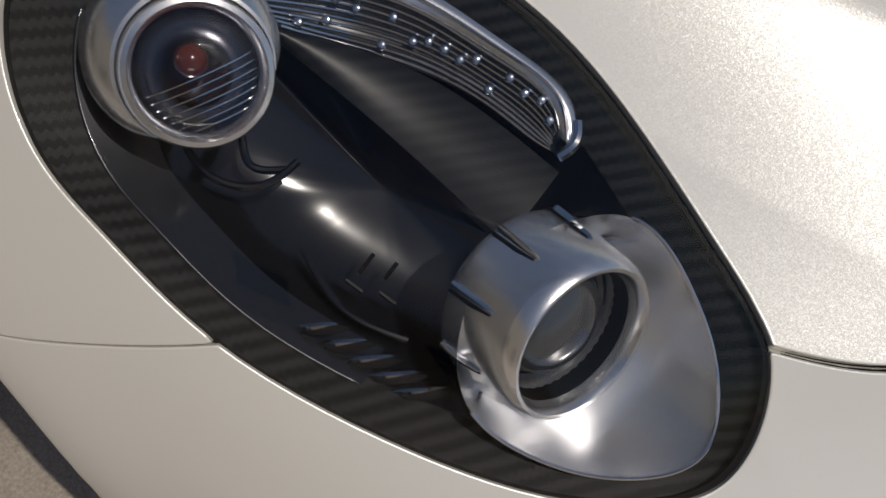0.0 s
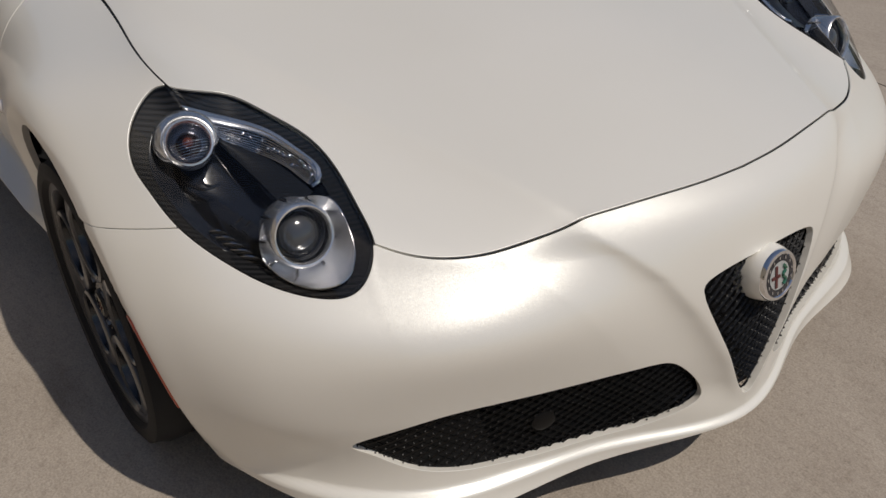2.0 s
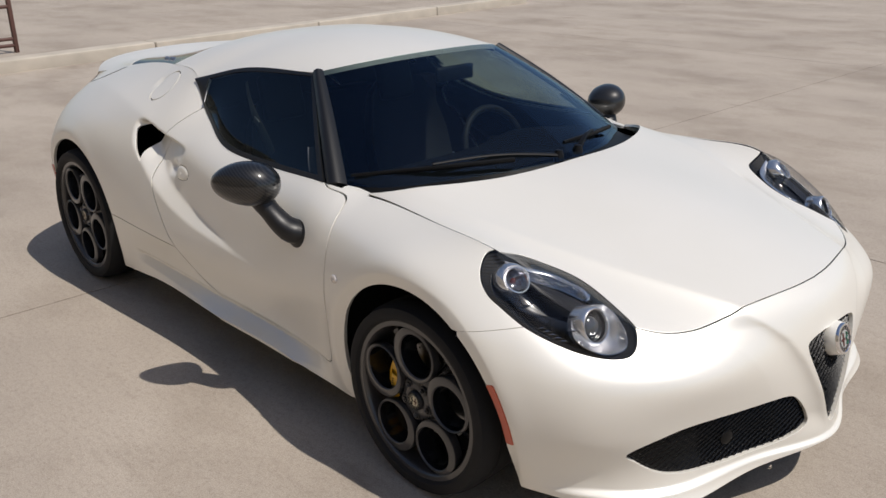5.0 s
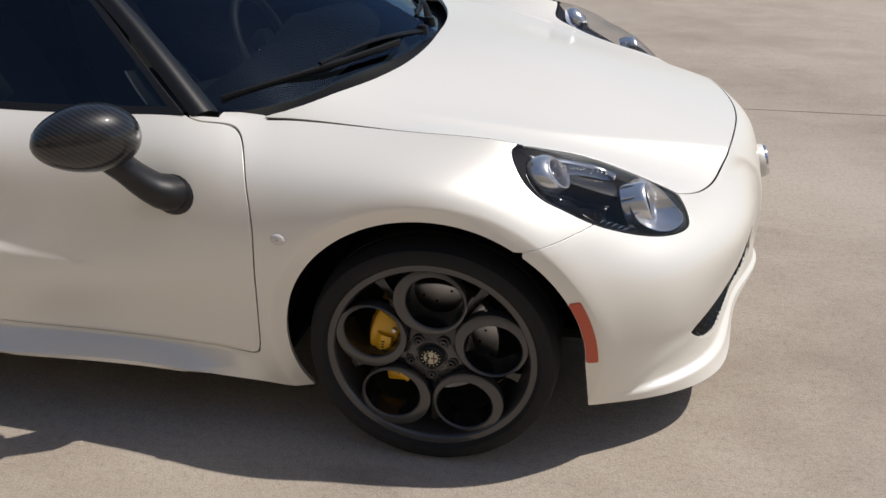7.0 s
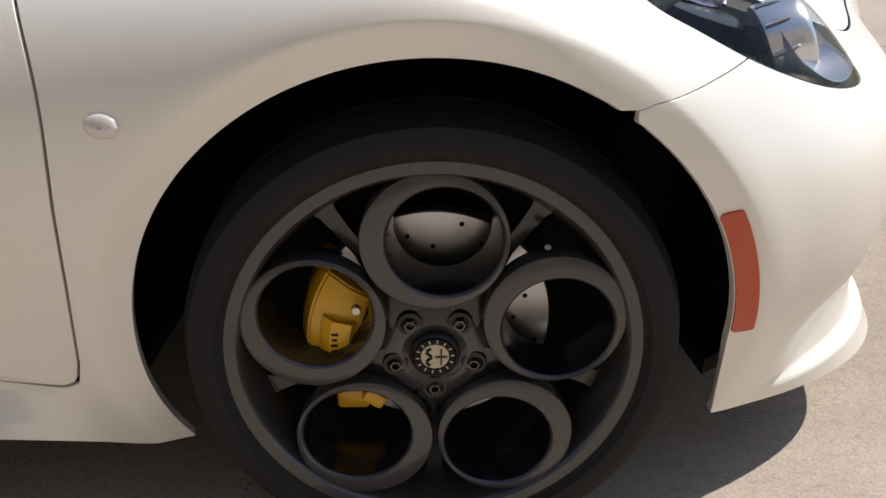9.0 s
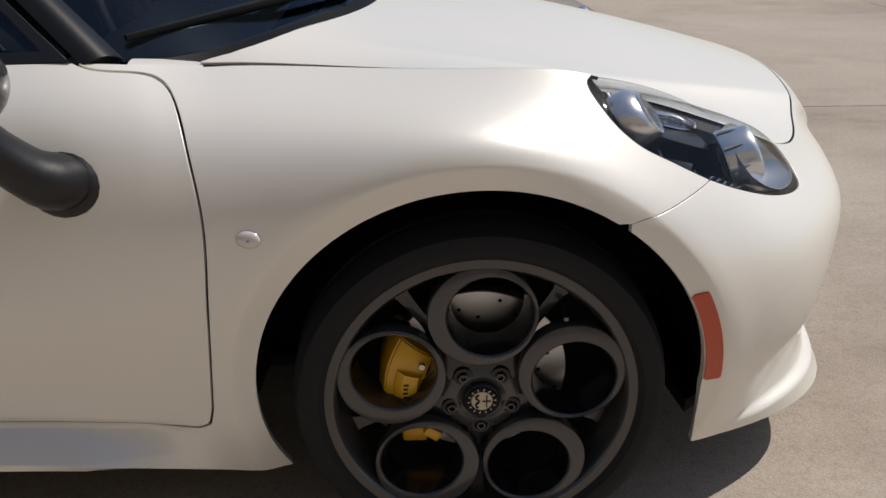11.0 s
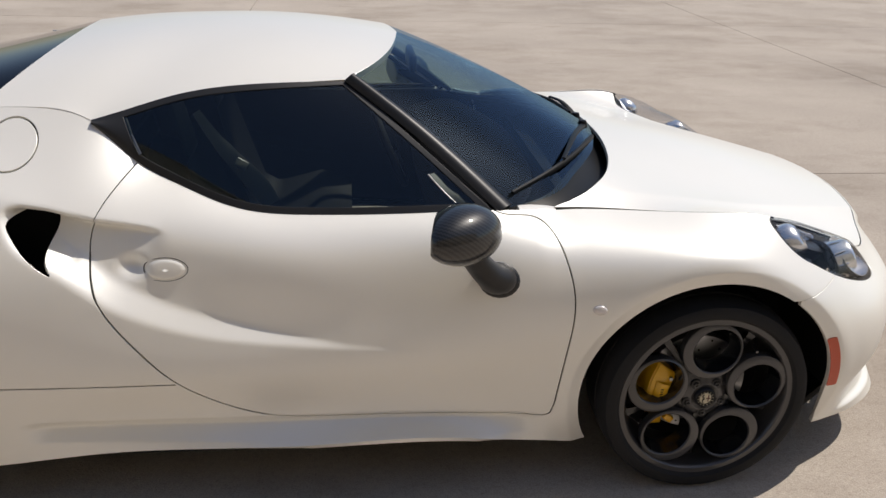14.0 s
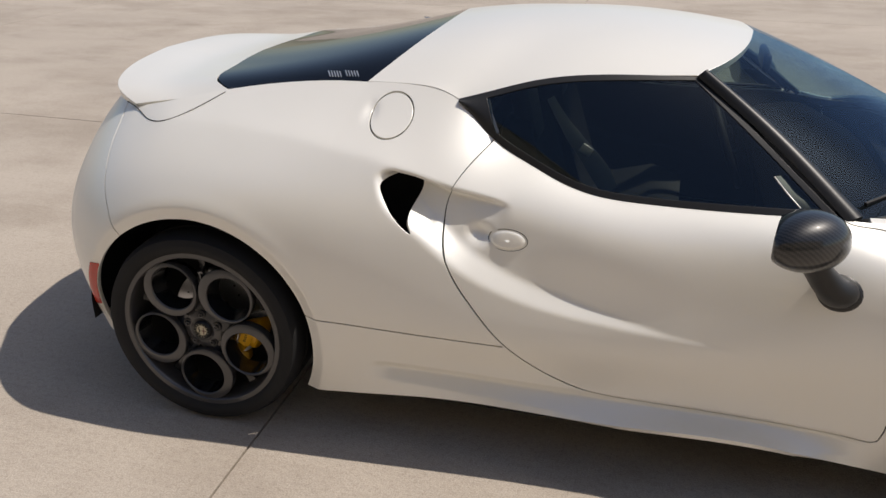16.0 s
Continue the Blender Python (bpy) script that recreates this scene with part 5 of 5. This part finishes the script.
    placed("projector_lens", barrel_at(c - axis * .030, axis, [(.0335 * math.cos(t), .022 * math.sin(t)) for t in np.linspace(0, math.pi / 2, 12)], 48), LENSGLASS, main, m, "clear projector lens")
    placed("lens_holder", barrel_at(c - axis * .030, axis, [(.0385, -.002), (.0385, .003), (.0345, .0035), (.0330, 0)], 48), GLOSSBLACK, main, m)
    # indicator with its cowl
    c2 = Vector((1.457, -.764, .726))
    ax2 = Vector((.76, -.20, .62)).normalized()
    up = placed("indicator_lamp", barrel_at(c2, ax2, [(.037, -.040), (.0395, -.014), (.0390, 0), (.0372, .005), (.0345, .006), (.0325, .003), (.0315, -.006)], 56), ALU, lamp, m, "silver indicator ring")
    placed("bowl", barrel_at(c2, ax2, [(.0318, -.004), (.031, -.014), (.026, -.028), (.014, -.037), (0, -.040)], 48), DARKCHROME, up, m, "dark chrome bowl")
    placed("indicator_lens", barrel_at(c2 - ax2 * .006, ax2, [(.0318 * math.cos(t), .018 * math.sin(t)) for t in np.linspace(0, math.pi / 2, 10)], 40), CLEAR, up, m, "clear indicator lens")
    q2 = Vector((1, 0, 0)).rotation_difference(ax2)
    for k in range(7):
        z = -.026 + .0042 * k
        half = math.sqrt(.0305**2 - z * z) * .92
        pts = []
        for y in np.linspace(-half, half, 9):
            r2 = (y * y + z * z) / .0318**2
            pts.append(c2 + q2 @ Vector((-.0068 + .018 * math.sqrt(max(0, 1 - r2)), y, z)))
        placed("lens_rib", tube(pts, .0005, 5), CHROME, up, m)
    placed("bulb", barrel_at(c2 - ax2 * .024 + Vector((0, 0, .006)), ax2, [(.009 * math.cos(t), .010 * math.sin(t)) for t in np.linspace(-.6, math.pi / 2, 8)], 20), AMBER, up, m, "amber bulb")
    placed("shroud", shroud(c2, ax2), ALU, up, m, "satin silver shroud")
    # day lights along the inner edge, with their silver trim
    top = [(-.140, .034, .014), (-.118, .056, .014), (-.057, .089, .013), (.0, .096, .013), (.048, .090, .014), (.058, .080, .018)]
    low = [(-.106, .030, .030), (-.080, .042, .030), (-.027, .063, .029), (.020, .070, .028), (.055, .070, .024), (.062, .071, .022)]
    a, b = lamp_line(top, 40), lamp_line(low, 40)
    strip = put("day_light_strip", between(a, b, 8, .006), BLUEBLACK, lamp, "ribbed clear day light strip")
    for f in np.linspace(.06, .94, 9):
        line = a * (1 - f) + b * f - w * (.006 * 4 * f * (1 - f) - .0012)
        placed("strip_rib", tube(line[1:-1], .0008, 5), CHROME, strip, m)
    rng = random.Random(8)
    for i in range(2, 38, 2):
        f = rng.uniform(.2, .8)
        p = a[i] * (1 - f) + b[i] * f + w * .001
        placed("diode", barrel_at(Vector(p), LAMP_AXIS, [(.0028, -.003), (.0030, .001), (.0022, .0026), (0, .0034)], 10), CHROME, strip, m)
    put("strip_cover", between(a + w * .004, b + w * .004, 5), CLEAR, strip, "clear cover", shadow=False)
    outer = lamp_line([(-.176, .022, .012), (-.140, .062, .011), (-.070, .098, .010), (.004, .105, .010), (.054, .098, .011), (.068, .078, .016)], 40)
    put("strip_trim", flange(between(outer, a + w * .001, 5, -.002), .004), ALU, lamp, "satin silver strip trim")
    placed("trim_line", tube((outer * .35 + a * .65) + w * .003, .0011, 6), CHROME, lamp, m)
    placed("strip_end", tube(lamp_line([(.060, .092, .013), (.066, .080, .015), (.064, .070, .020)], 10), .0035, 8), CHROME, lamp, m)
    # louvres, ridges and marks in the housing
    for k in range(5):
        f = k / 4
        p = lamp_line([(.004 + .061 * f, -.095 + .001 * f, .0215), (.014 + .064 * f, -.086 + .002 * f, .019), (.023 + .068 * f, -.079 + .006 * f, .024)], 8)
        placed("louvre", tube(p, [.0006, .0016, .0020, .0022, .0022, .0020, .0016, .0006], 6), DARKCHROME, lamp, m)
        placed("louvre_slot", tube(p + np.array(u) * .004 - w * .0006, [.001, .002, .0028, .003, .003, .0028, .002, .001], 6), LINER, lamp, m)
    for pts in ([(-.112, -.050, .045), (-.088, -.058, .040), (-.060, -.046, .042), (-.052, -.022, .046)], [(-.086, -.030, .050), (-.072, -.040, .048), (-.055, -.030, .050)], [(-.02, -.060, .050), (.02, -.074, .046), (.06, -.066, .046)]):
        placed("housing_ridge", tube(lamp_line(pts, 14), .0024, 8), GLOSSBLACK, lamp, m)
    for (x, y), (du, dv) in (((.010, -.060), (.012, 0)), ((.014, -.052), (0, .014)), ((.030, -.054), (.012, 0)), ((.028, -.046), (0, .012))):
        placed("raised_mark", tube([lamp_point(x, y, .050), lamp_point(x + du, y + dv, .050)], .0014, 6), SATIN, lamp, m)


def shroud(c, axis):
    """A cowl round the back of the indicator that narrows towards both its ends."""
    prof = [(.0385, -.020), (.0400, .0005), (.0425, .002), (.0480, -.002), (.0550, -.012), (.0590, -.026), (.0590, -.038)]
    bm = bmesh.new()
    rows = []
    for f in np.linspace(0, 1, 57):
        a = radians(-22 + 235 * f)
        k = max(0.02, math.sin(math.pi * f)) ** .6
        rows.append([bm.verts.new((h * (.3 + .7 * k), (.0385 + (r - .0385) * k) * math.cos(a), (.0385 + (r - .0385) * k) * math.sin(a))) for r, h in prof])
    for p, q in zip(rows, rows[1:]):
        for i in range(len(prof) - 1):
            bm.faces.new((p[i], p[i + 1], q[i + 1], q[i]))
    q = Vector((1, 0, 0)).rotation_difference(axis).to_matrix().to_4x4()
    return moved(bm, Matrix.Translation(c) @ q)


# ---- grilles and badge ----
FRONT_COLUMN = BAND[0].reshape(NU, NV, 3)


def nose_x(y, z):
    """Where the nose lies at a half width and height."""
    p = FRONT_COLUMN[FRONT_COLUMN[:, :, 0].max(1) > 1.55].reshape(-1, 3)
    p = p[(p[:, 0] > 1.5) & (p[:, 2] < .56)]
    d = (p[:, 1] + abs(y)) ** 2 + (p[:, 2] - z) ** 2
    k = np.argsort(d)[:5]
    return p[k, 0].mean()


def lattice(outline, pitch, depth, width):
    """Crossed black bars that fill an outline, set back behind the skin."""
    lo, hi = outline.min(0), outline.max(0)
    bm = bmesh.new()
    ys = np.linspace(lo[0], hi[0], 24)
    zs = np.linspace(lo[1], hi[1], 7)
    field = np.array([[nose_x(y, z) for z in zs] for y in ys]) - depth
    def at(y, z):
        i = np.clip((y - lo[0]) / (hi[0] - lo[0]) * 23, 0, 22.999)
        j = np.clip((z - lo[1]) / (hi[1] - lo[1]) * 6, 0, 5.999)
        a, b = int(i), int(j)
        f, g = i - a, j - b
        return (field[a, b] * (1 - f) + field[a + 1, b] * f) * (1 - g) + (field[a, b + 1] * (1 - f) + field[a + 1, b + 1] * f) * g
    rows = int((hi[1] - lo[1]) / (.4 * pitch)) + 1
    for r in range(rows + 1):
        z = lo[1] + .4 * pitch * r
        ys_row = np.arange(lo[0] - pitch, hi[0] + pitch, pitch) + (r % 2) * pitch / 2
        ok = inside(np.stack([ys_row, np.full_like(ys_row, z)], 1), outline) > .002
        for y in ys_row[ok]:
            x = at(y, z) + .0045
            tip = bm.verts.new((x + .003, y, z))
            base = [bm.verts.new((x, y + .0026 * math.cos(a), z + .0022 * math.sin(a))) for a in np.linspace(0, 2 * math.pi, 6, endpoint=False)]
            for k in range(6):
                bm.faces.new((tip, base[k], base[(k + 1) % 6]))
    for sign in (-1, 1):
        slope = .80 * sign
        span = (hi[0] - lo[0]) + (hi[1] - lo[1]) / .80
        for c in np.arange(-span, span, pitch):
            pts = []
            for z in np.linspace(lo[1], hi[1], 14):
                y = lo[0] + c + (z - lo[1]) / slope
                pts.append((y, z))
            val = inside(np.array(pts), outline) + .005
            run = [p for p, q in zip(pts, val) if q > 0]
            prev = None
            for y, z in run:
                x = at(y, z)
                v = [bm.verts.new((x + .003 * sign * .3, y - width, z)), bm.verts.new((x + .004 + .003 * sign * .3, y, z)), bm.verts.new((x + .003 * sign * .3, y + width, z))]
                if prev:
                    for k in range(2):
                        bm.faces.new((prev[k], prev[k + 1], v[k + 1], v[k]))
                prev = v
    return bm


def backing(outline, depth):
    lo, hi = outline.min(0) - .03, outline.max(0) + .03
    g = np.array([[(nose_x(np.clip(y, lo[0] + .03, hi[0] - .03), np.clip(z, .2, .5)) - depth, y, z) for z in np.linspace(lo[1], hi[1], 8)] for y in np.linspace(lo[0], hi[0], 24)])
    s = upward(g, (1, 0, 0))
    return clip(s, inside(s[0][:, 1:], outline) + .009)


def build_grilles(car):
    g = part("centre_grille", lattice(GRILLE_V, .024, .016, .0034), MESH, car, "black mesh in the triangular nose grille", 0)
    sheet("grille_backing", backing(GRILLE_V, .030), LINER, g)
    for m in (False, True):
        low = placed("lower_grille", lattice(GRILLE_LOW, .026, .014, .0036), MESH, car, m, "black mesh in the lower bumper intake", 0)
        s = backing(GRILLE_LOW, .028)
        sheet("grille_backing", mirrored(s) if m else s, LINER, low)
        blank = backing(GRILLE_LOW, .012)
        blank = clip(blank, -blank[0][:, 1] - .50 - (blank[0][:, 2] - .29) * .35)
        sheet("blanking_panel", mirrored(blank) if m else blank, LINER, low, "smooth black blanking panel")
        placed("sensor_cap", barrel_at(Vector((nose_x(-.40, .29) - .012, -.40, .285)), (.95, -.3, 0), [(0, .006), (.016, .006), (.021, .004), (.022, -.004)], 24), BLACK, low, m)


def build_badge(car):
    c = Vector((2.046, 0, .492))
    axis = Vector((.97, 0, .24)).normalized()
    pod = part("badge_pod", barrel_at(c, axis, [(.052, -.10), (.052, -.03), (.049, -.012), (.0455, -.004)], 48), PAINT, car, "white pod that carries the round badge")
    bezel = part("bezel", barrel_at(c, axis, [(.0465, -.010), (.0465, -.002), (.044, .002), (.039, .003), (.037, .0)], 48), CHROME, pod, "polished chrome ring")
    part("enamel_ring", barrel_at(c, axis, [(.0385, .0008), (.0265, .0012), (.026, .0002)], 48), BLUE, pod, "dark blue enamel ring")
    part("centre_plate", barrel_at(c, axis, [(.026, .0006), (0, .0012)], 40), ENAMEL, pod, "white enamel centre")
    q = Vector((1, 0, 0)).rotation_difference(axis).to_matrix().to_4x4()
    cross = merge(box((.002, .0055, .040), (.0018, -.010, 0)), box((.002, .022, .0055), (.0018, -.011, 0)))
    part("red_cross", moved(cross, Matrix.Translation(c) @ q), DARKRED, pod)
    blob = tube(curve3([(.0018, .008, -.018), (.0018, .015, -.010), (.0018, .007, 0), (.0018, .015, .008), (.0018, .009, .017)], 16), .0032, 8)
    part("green_figure", moved(blob, Matrix.Translation(c) @ q), GREEN, pod)
    for k in range(13):
        a = radians(28 * k - 170)
        t = box((.001, .0022, .006), (.0016, .0325 * math.sin(a), .0325 * math.cos(a)))
        part("letter_bar", moved(t, Matrix.Translation(c) @ q), CHROME, pod)


# ---- small things on the skin ----
def skin_point(x, z):
    """The point of the right-hand flank at a length and height."""
    p = BAND[0]
    d = (p[:, 0] - x) ** 2 + (p[:, 2] - z) ** 2 + (p[:, 1] > -.5) * 9
    k = np.argpartition(d, 8)[:8]
    w = 1 / (d[k] + 2e-5)
    w /= w.sum()
    return Vector(w @ p[k]), Vector(w @ BAND[1][k])


def dome_on_skin(x, z, rx, rz, height, n=20):
    """A low oval cap that lies on the flank."""
    rows = []
    for i in range(7):
        r = 1 - i / 6
        row = []
        for k in range(n + 1):
            a = 2 * math.pi * k / n
            q, w = skin_point(x + rx * r * math.cos(a), z + rz * r * math.sin(a))
            row.append((x + rx * r * math.cos(a), q.y - height * (1 - r**3) + (.004 if i == 0 else -.001), z + rz * r * math.sin(a)))
        rows.append(row)
    return upward(np.array(rows), (0, -1, .1))


def band_patch(values, push):
    s = clip(BAND, values(BAND))
    return flange(pushed(s, push), .006)


def build_trim(car):
    def front_reflector(s):
        x, y, z = s[0].T
        r = np.hypot(x - FRONT_HUB[0], z - FRONT_HUB[1])
        return np.minimum.reduce([r - FRONT_ARCH - .001, FRONT_ARCH + .026 - r, z - .322 - (x - 1.55) * .2, .492 - z + (x - 1.51) * .3, x - 1.3, -y - .5])

    def rear_reflector(s):
        x, y, z = s[0].T
        r = np.hypot((x - REAR_HUB[0]) * .965, z - REAR_HUB[1])
        return np.minimum.reduce([r - REAR_ARCH - .002, REAR_ARCH + .030 - r, z - .335, .50 - z, -1.3 - x, -y - .5])

    for m in (False, True):
        def put(name, s, mat, label, parent=car):
            return sheet(name, mirrored(s) if m else s, mat, parent, label)

        put("side_reflector", band_patch(front_reflector, .003), ORANGE, "orange-red side reflector at the front wheel arch")
        put("side_reflector", band_patch(rear_reflector, .003), RED, "red side reflector at the rear wheel arch")
        put("side_repeater", dome_on_skin(.851, .598, .021, .015, .006), CLEARWHITE, "small clear oval side repeater")
        put("door_handle", dome_on_skin(-.258, .700, .054, .028, .005), PAINT, "flush white oval door handle")
        ring = []
        for a in np.linspace(0, 2 * math.pi, 41):
            hx, hz = -.258 + .0552 * math.cos(a), .700 + .0292 * math.sin(a)
            ring.append((hx, skin_point(hx, hz)[0].y + .0006, hz))
        ring = np.array(ring)
        for _ in range(4):
            ring[1:-1, 1] = .25 * ring[:-2, 1] + .5 * ring[1:-1, 1] + .25 * ring[2:, 1]
        placed("handle_gap", tube(ring, .0012, 5), LINER, car, m)
        rear_in = backing_intake()
        put("side_intake_mesh", rear_in, LINER, "black mesh inside the side air intake")
        base = dome_on_skin(.588, .668, .058, .048, .012)
        put("mirror_foot", base, SATIN, "satin black mirror foot")


def build_spoiler_seam(car):
    line = []
    for x, z in ((-1.205, .990), (-1.235, .972), (-1.29, .942), (-1.368, .915), (-1.44, .910)):
        p, w = skin_point(x, z)
        line.append(tuple(p + w.normalized() * .0004))
    line += [(-1.508, -.611, .9235), (-1.56, -.582, .934)]
    for m in (False, True):
        placed("spoiler_seam", tube(curve3(line, 40), .0016, 6), LINER, car, m, "dark joint round the tail spoiler")


def backing_intake():
    g = np.array([[(x, -.70 + .10 * (x + .6), z) for z in np.linspace(.62, .90, 6)] for x in np.linspace(-.70, -.42, 6)])
    return upward(g, (0, -1, 0))


def build_wipers(car):
    for a, b, e, pivot in (((.648, -.685, .840), (.835, -.490, .862), (.985, -.250, .874), (1.01, -.045, .856)), ((.978, .02, .886), (.953, .22, .880), (.90, .40, .868), (1.012, .06, .856))):
        blade = part("wiper_blade", tube(curve3([a, b, e], 16), [.0050 + .0028 * min(1.0, k / 6) for k in range(16)], 8, 1.2), BLACK, car, "black wiper blade")
        mid = (np.array(b) + (0, 0, .014))
        part("wiper_arm", tube(curve3([pivot, (np.array(pivot) * .5 + mid * .5) + (0, 0, .016), mid], 12), [.014, .013, .012, .011, .010, .009, .009, .008, .008, .007, .007, .007], 8, .6), BLACK, blade)
        part("spindle", lathe([(0, .02), (.012, .018), (.018, 0), (.02, -.02)], 16, axis="Z", origin=pivot), BLACK, blade)


GLOSSBLACK = material("gloss_black", (0.006, 0.007, 0.010), 0.16, 0.0, 0.6, 0.05, 0.5)
LENSGLASS = grained("lens_glass", (0.05, 0.052, 0.055), 0.10, 0.0, scale=420.0, vary=0.2, bump=0.10, coat=1.0, spec=0.8)
AMBER = material("amber_glass", (0.12, 0.022, 0.012), 0.2, 0.0, 0.6)
BLUE = material("blue_enamel", (0.008, 0.010, 0.018), 0.2, 0.1, 0.6)
ENAMEL = material("white_enamel", (0.42, 0.43, 0.42), 0.2, 0.0, 0.6)
GREEN = material("green_enamel", (0.03, 0.13, 0.08), 0.2, 0.0, 0.6)
ORANGE = material("orange_reflector", (0.55, 0.075, 0.025), 0.3, 0.0, 0.5)
CLEARWHITE = material("clear_marker", (0.72, 0.68, 0.66), 0.15, 0.2, 0.6)

car = thing("sports_car", "low pearl white two-seat sports car parked on concrete", "car")
build_body(car)
build_bonnet(car)
build_cabin(car)
build_wheels(car)
build_inside(car)
for side in (False, True):
    build_mirror(car, side)
    build_headlamp(car, side)
build_grilles(car)
build_badge(car)
build_trim(car)
build_spoiler_seam(car)
build_wipers(car)
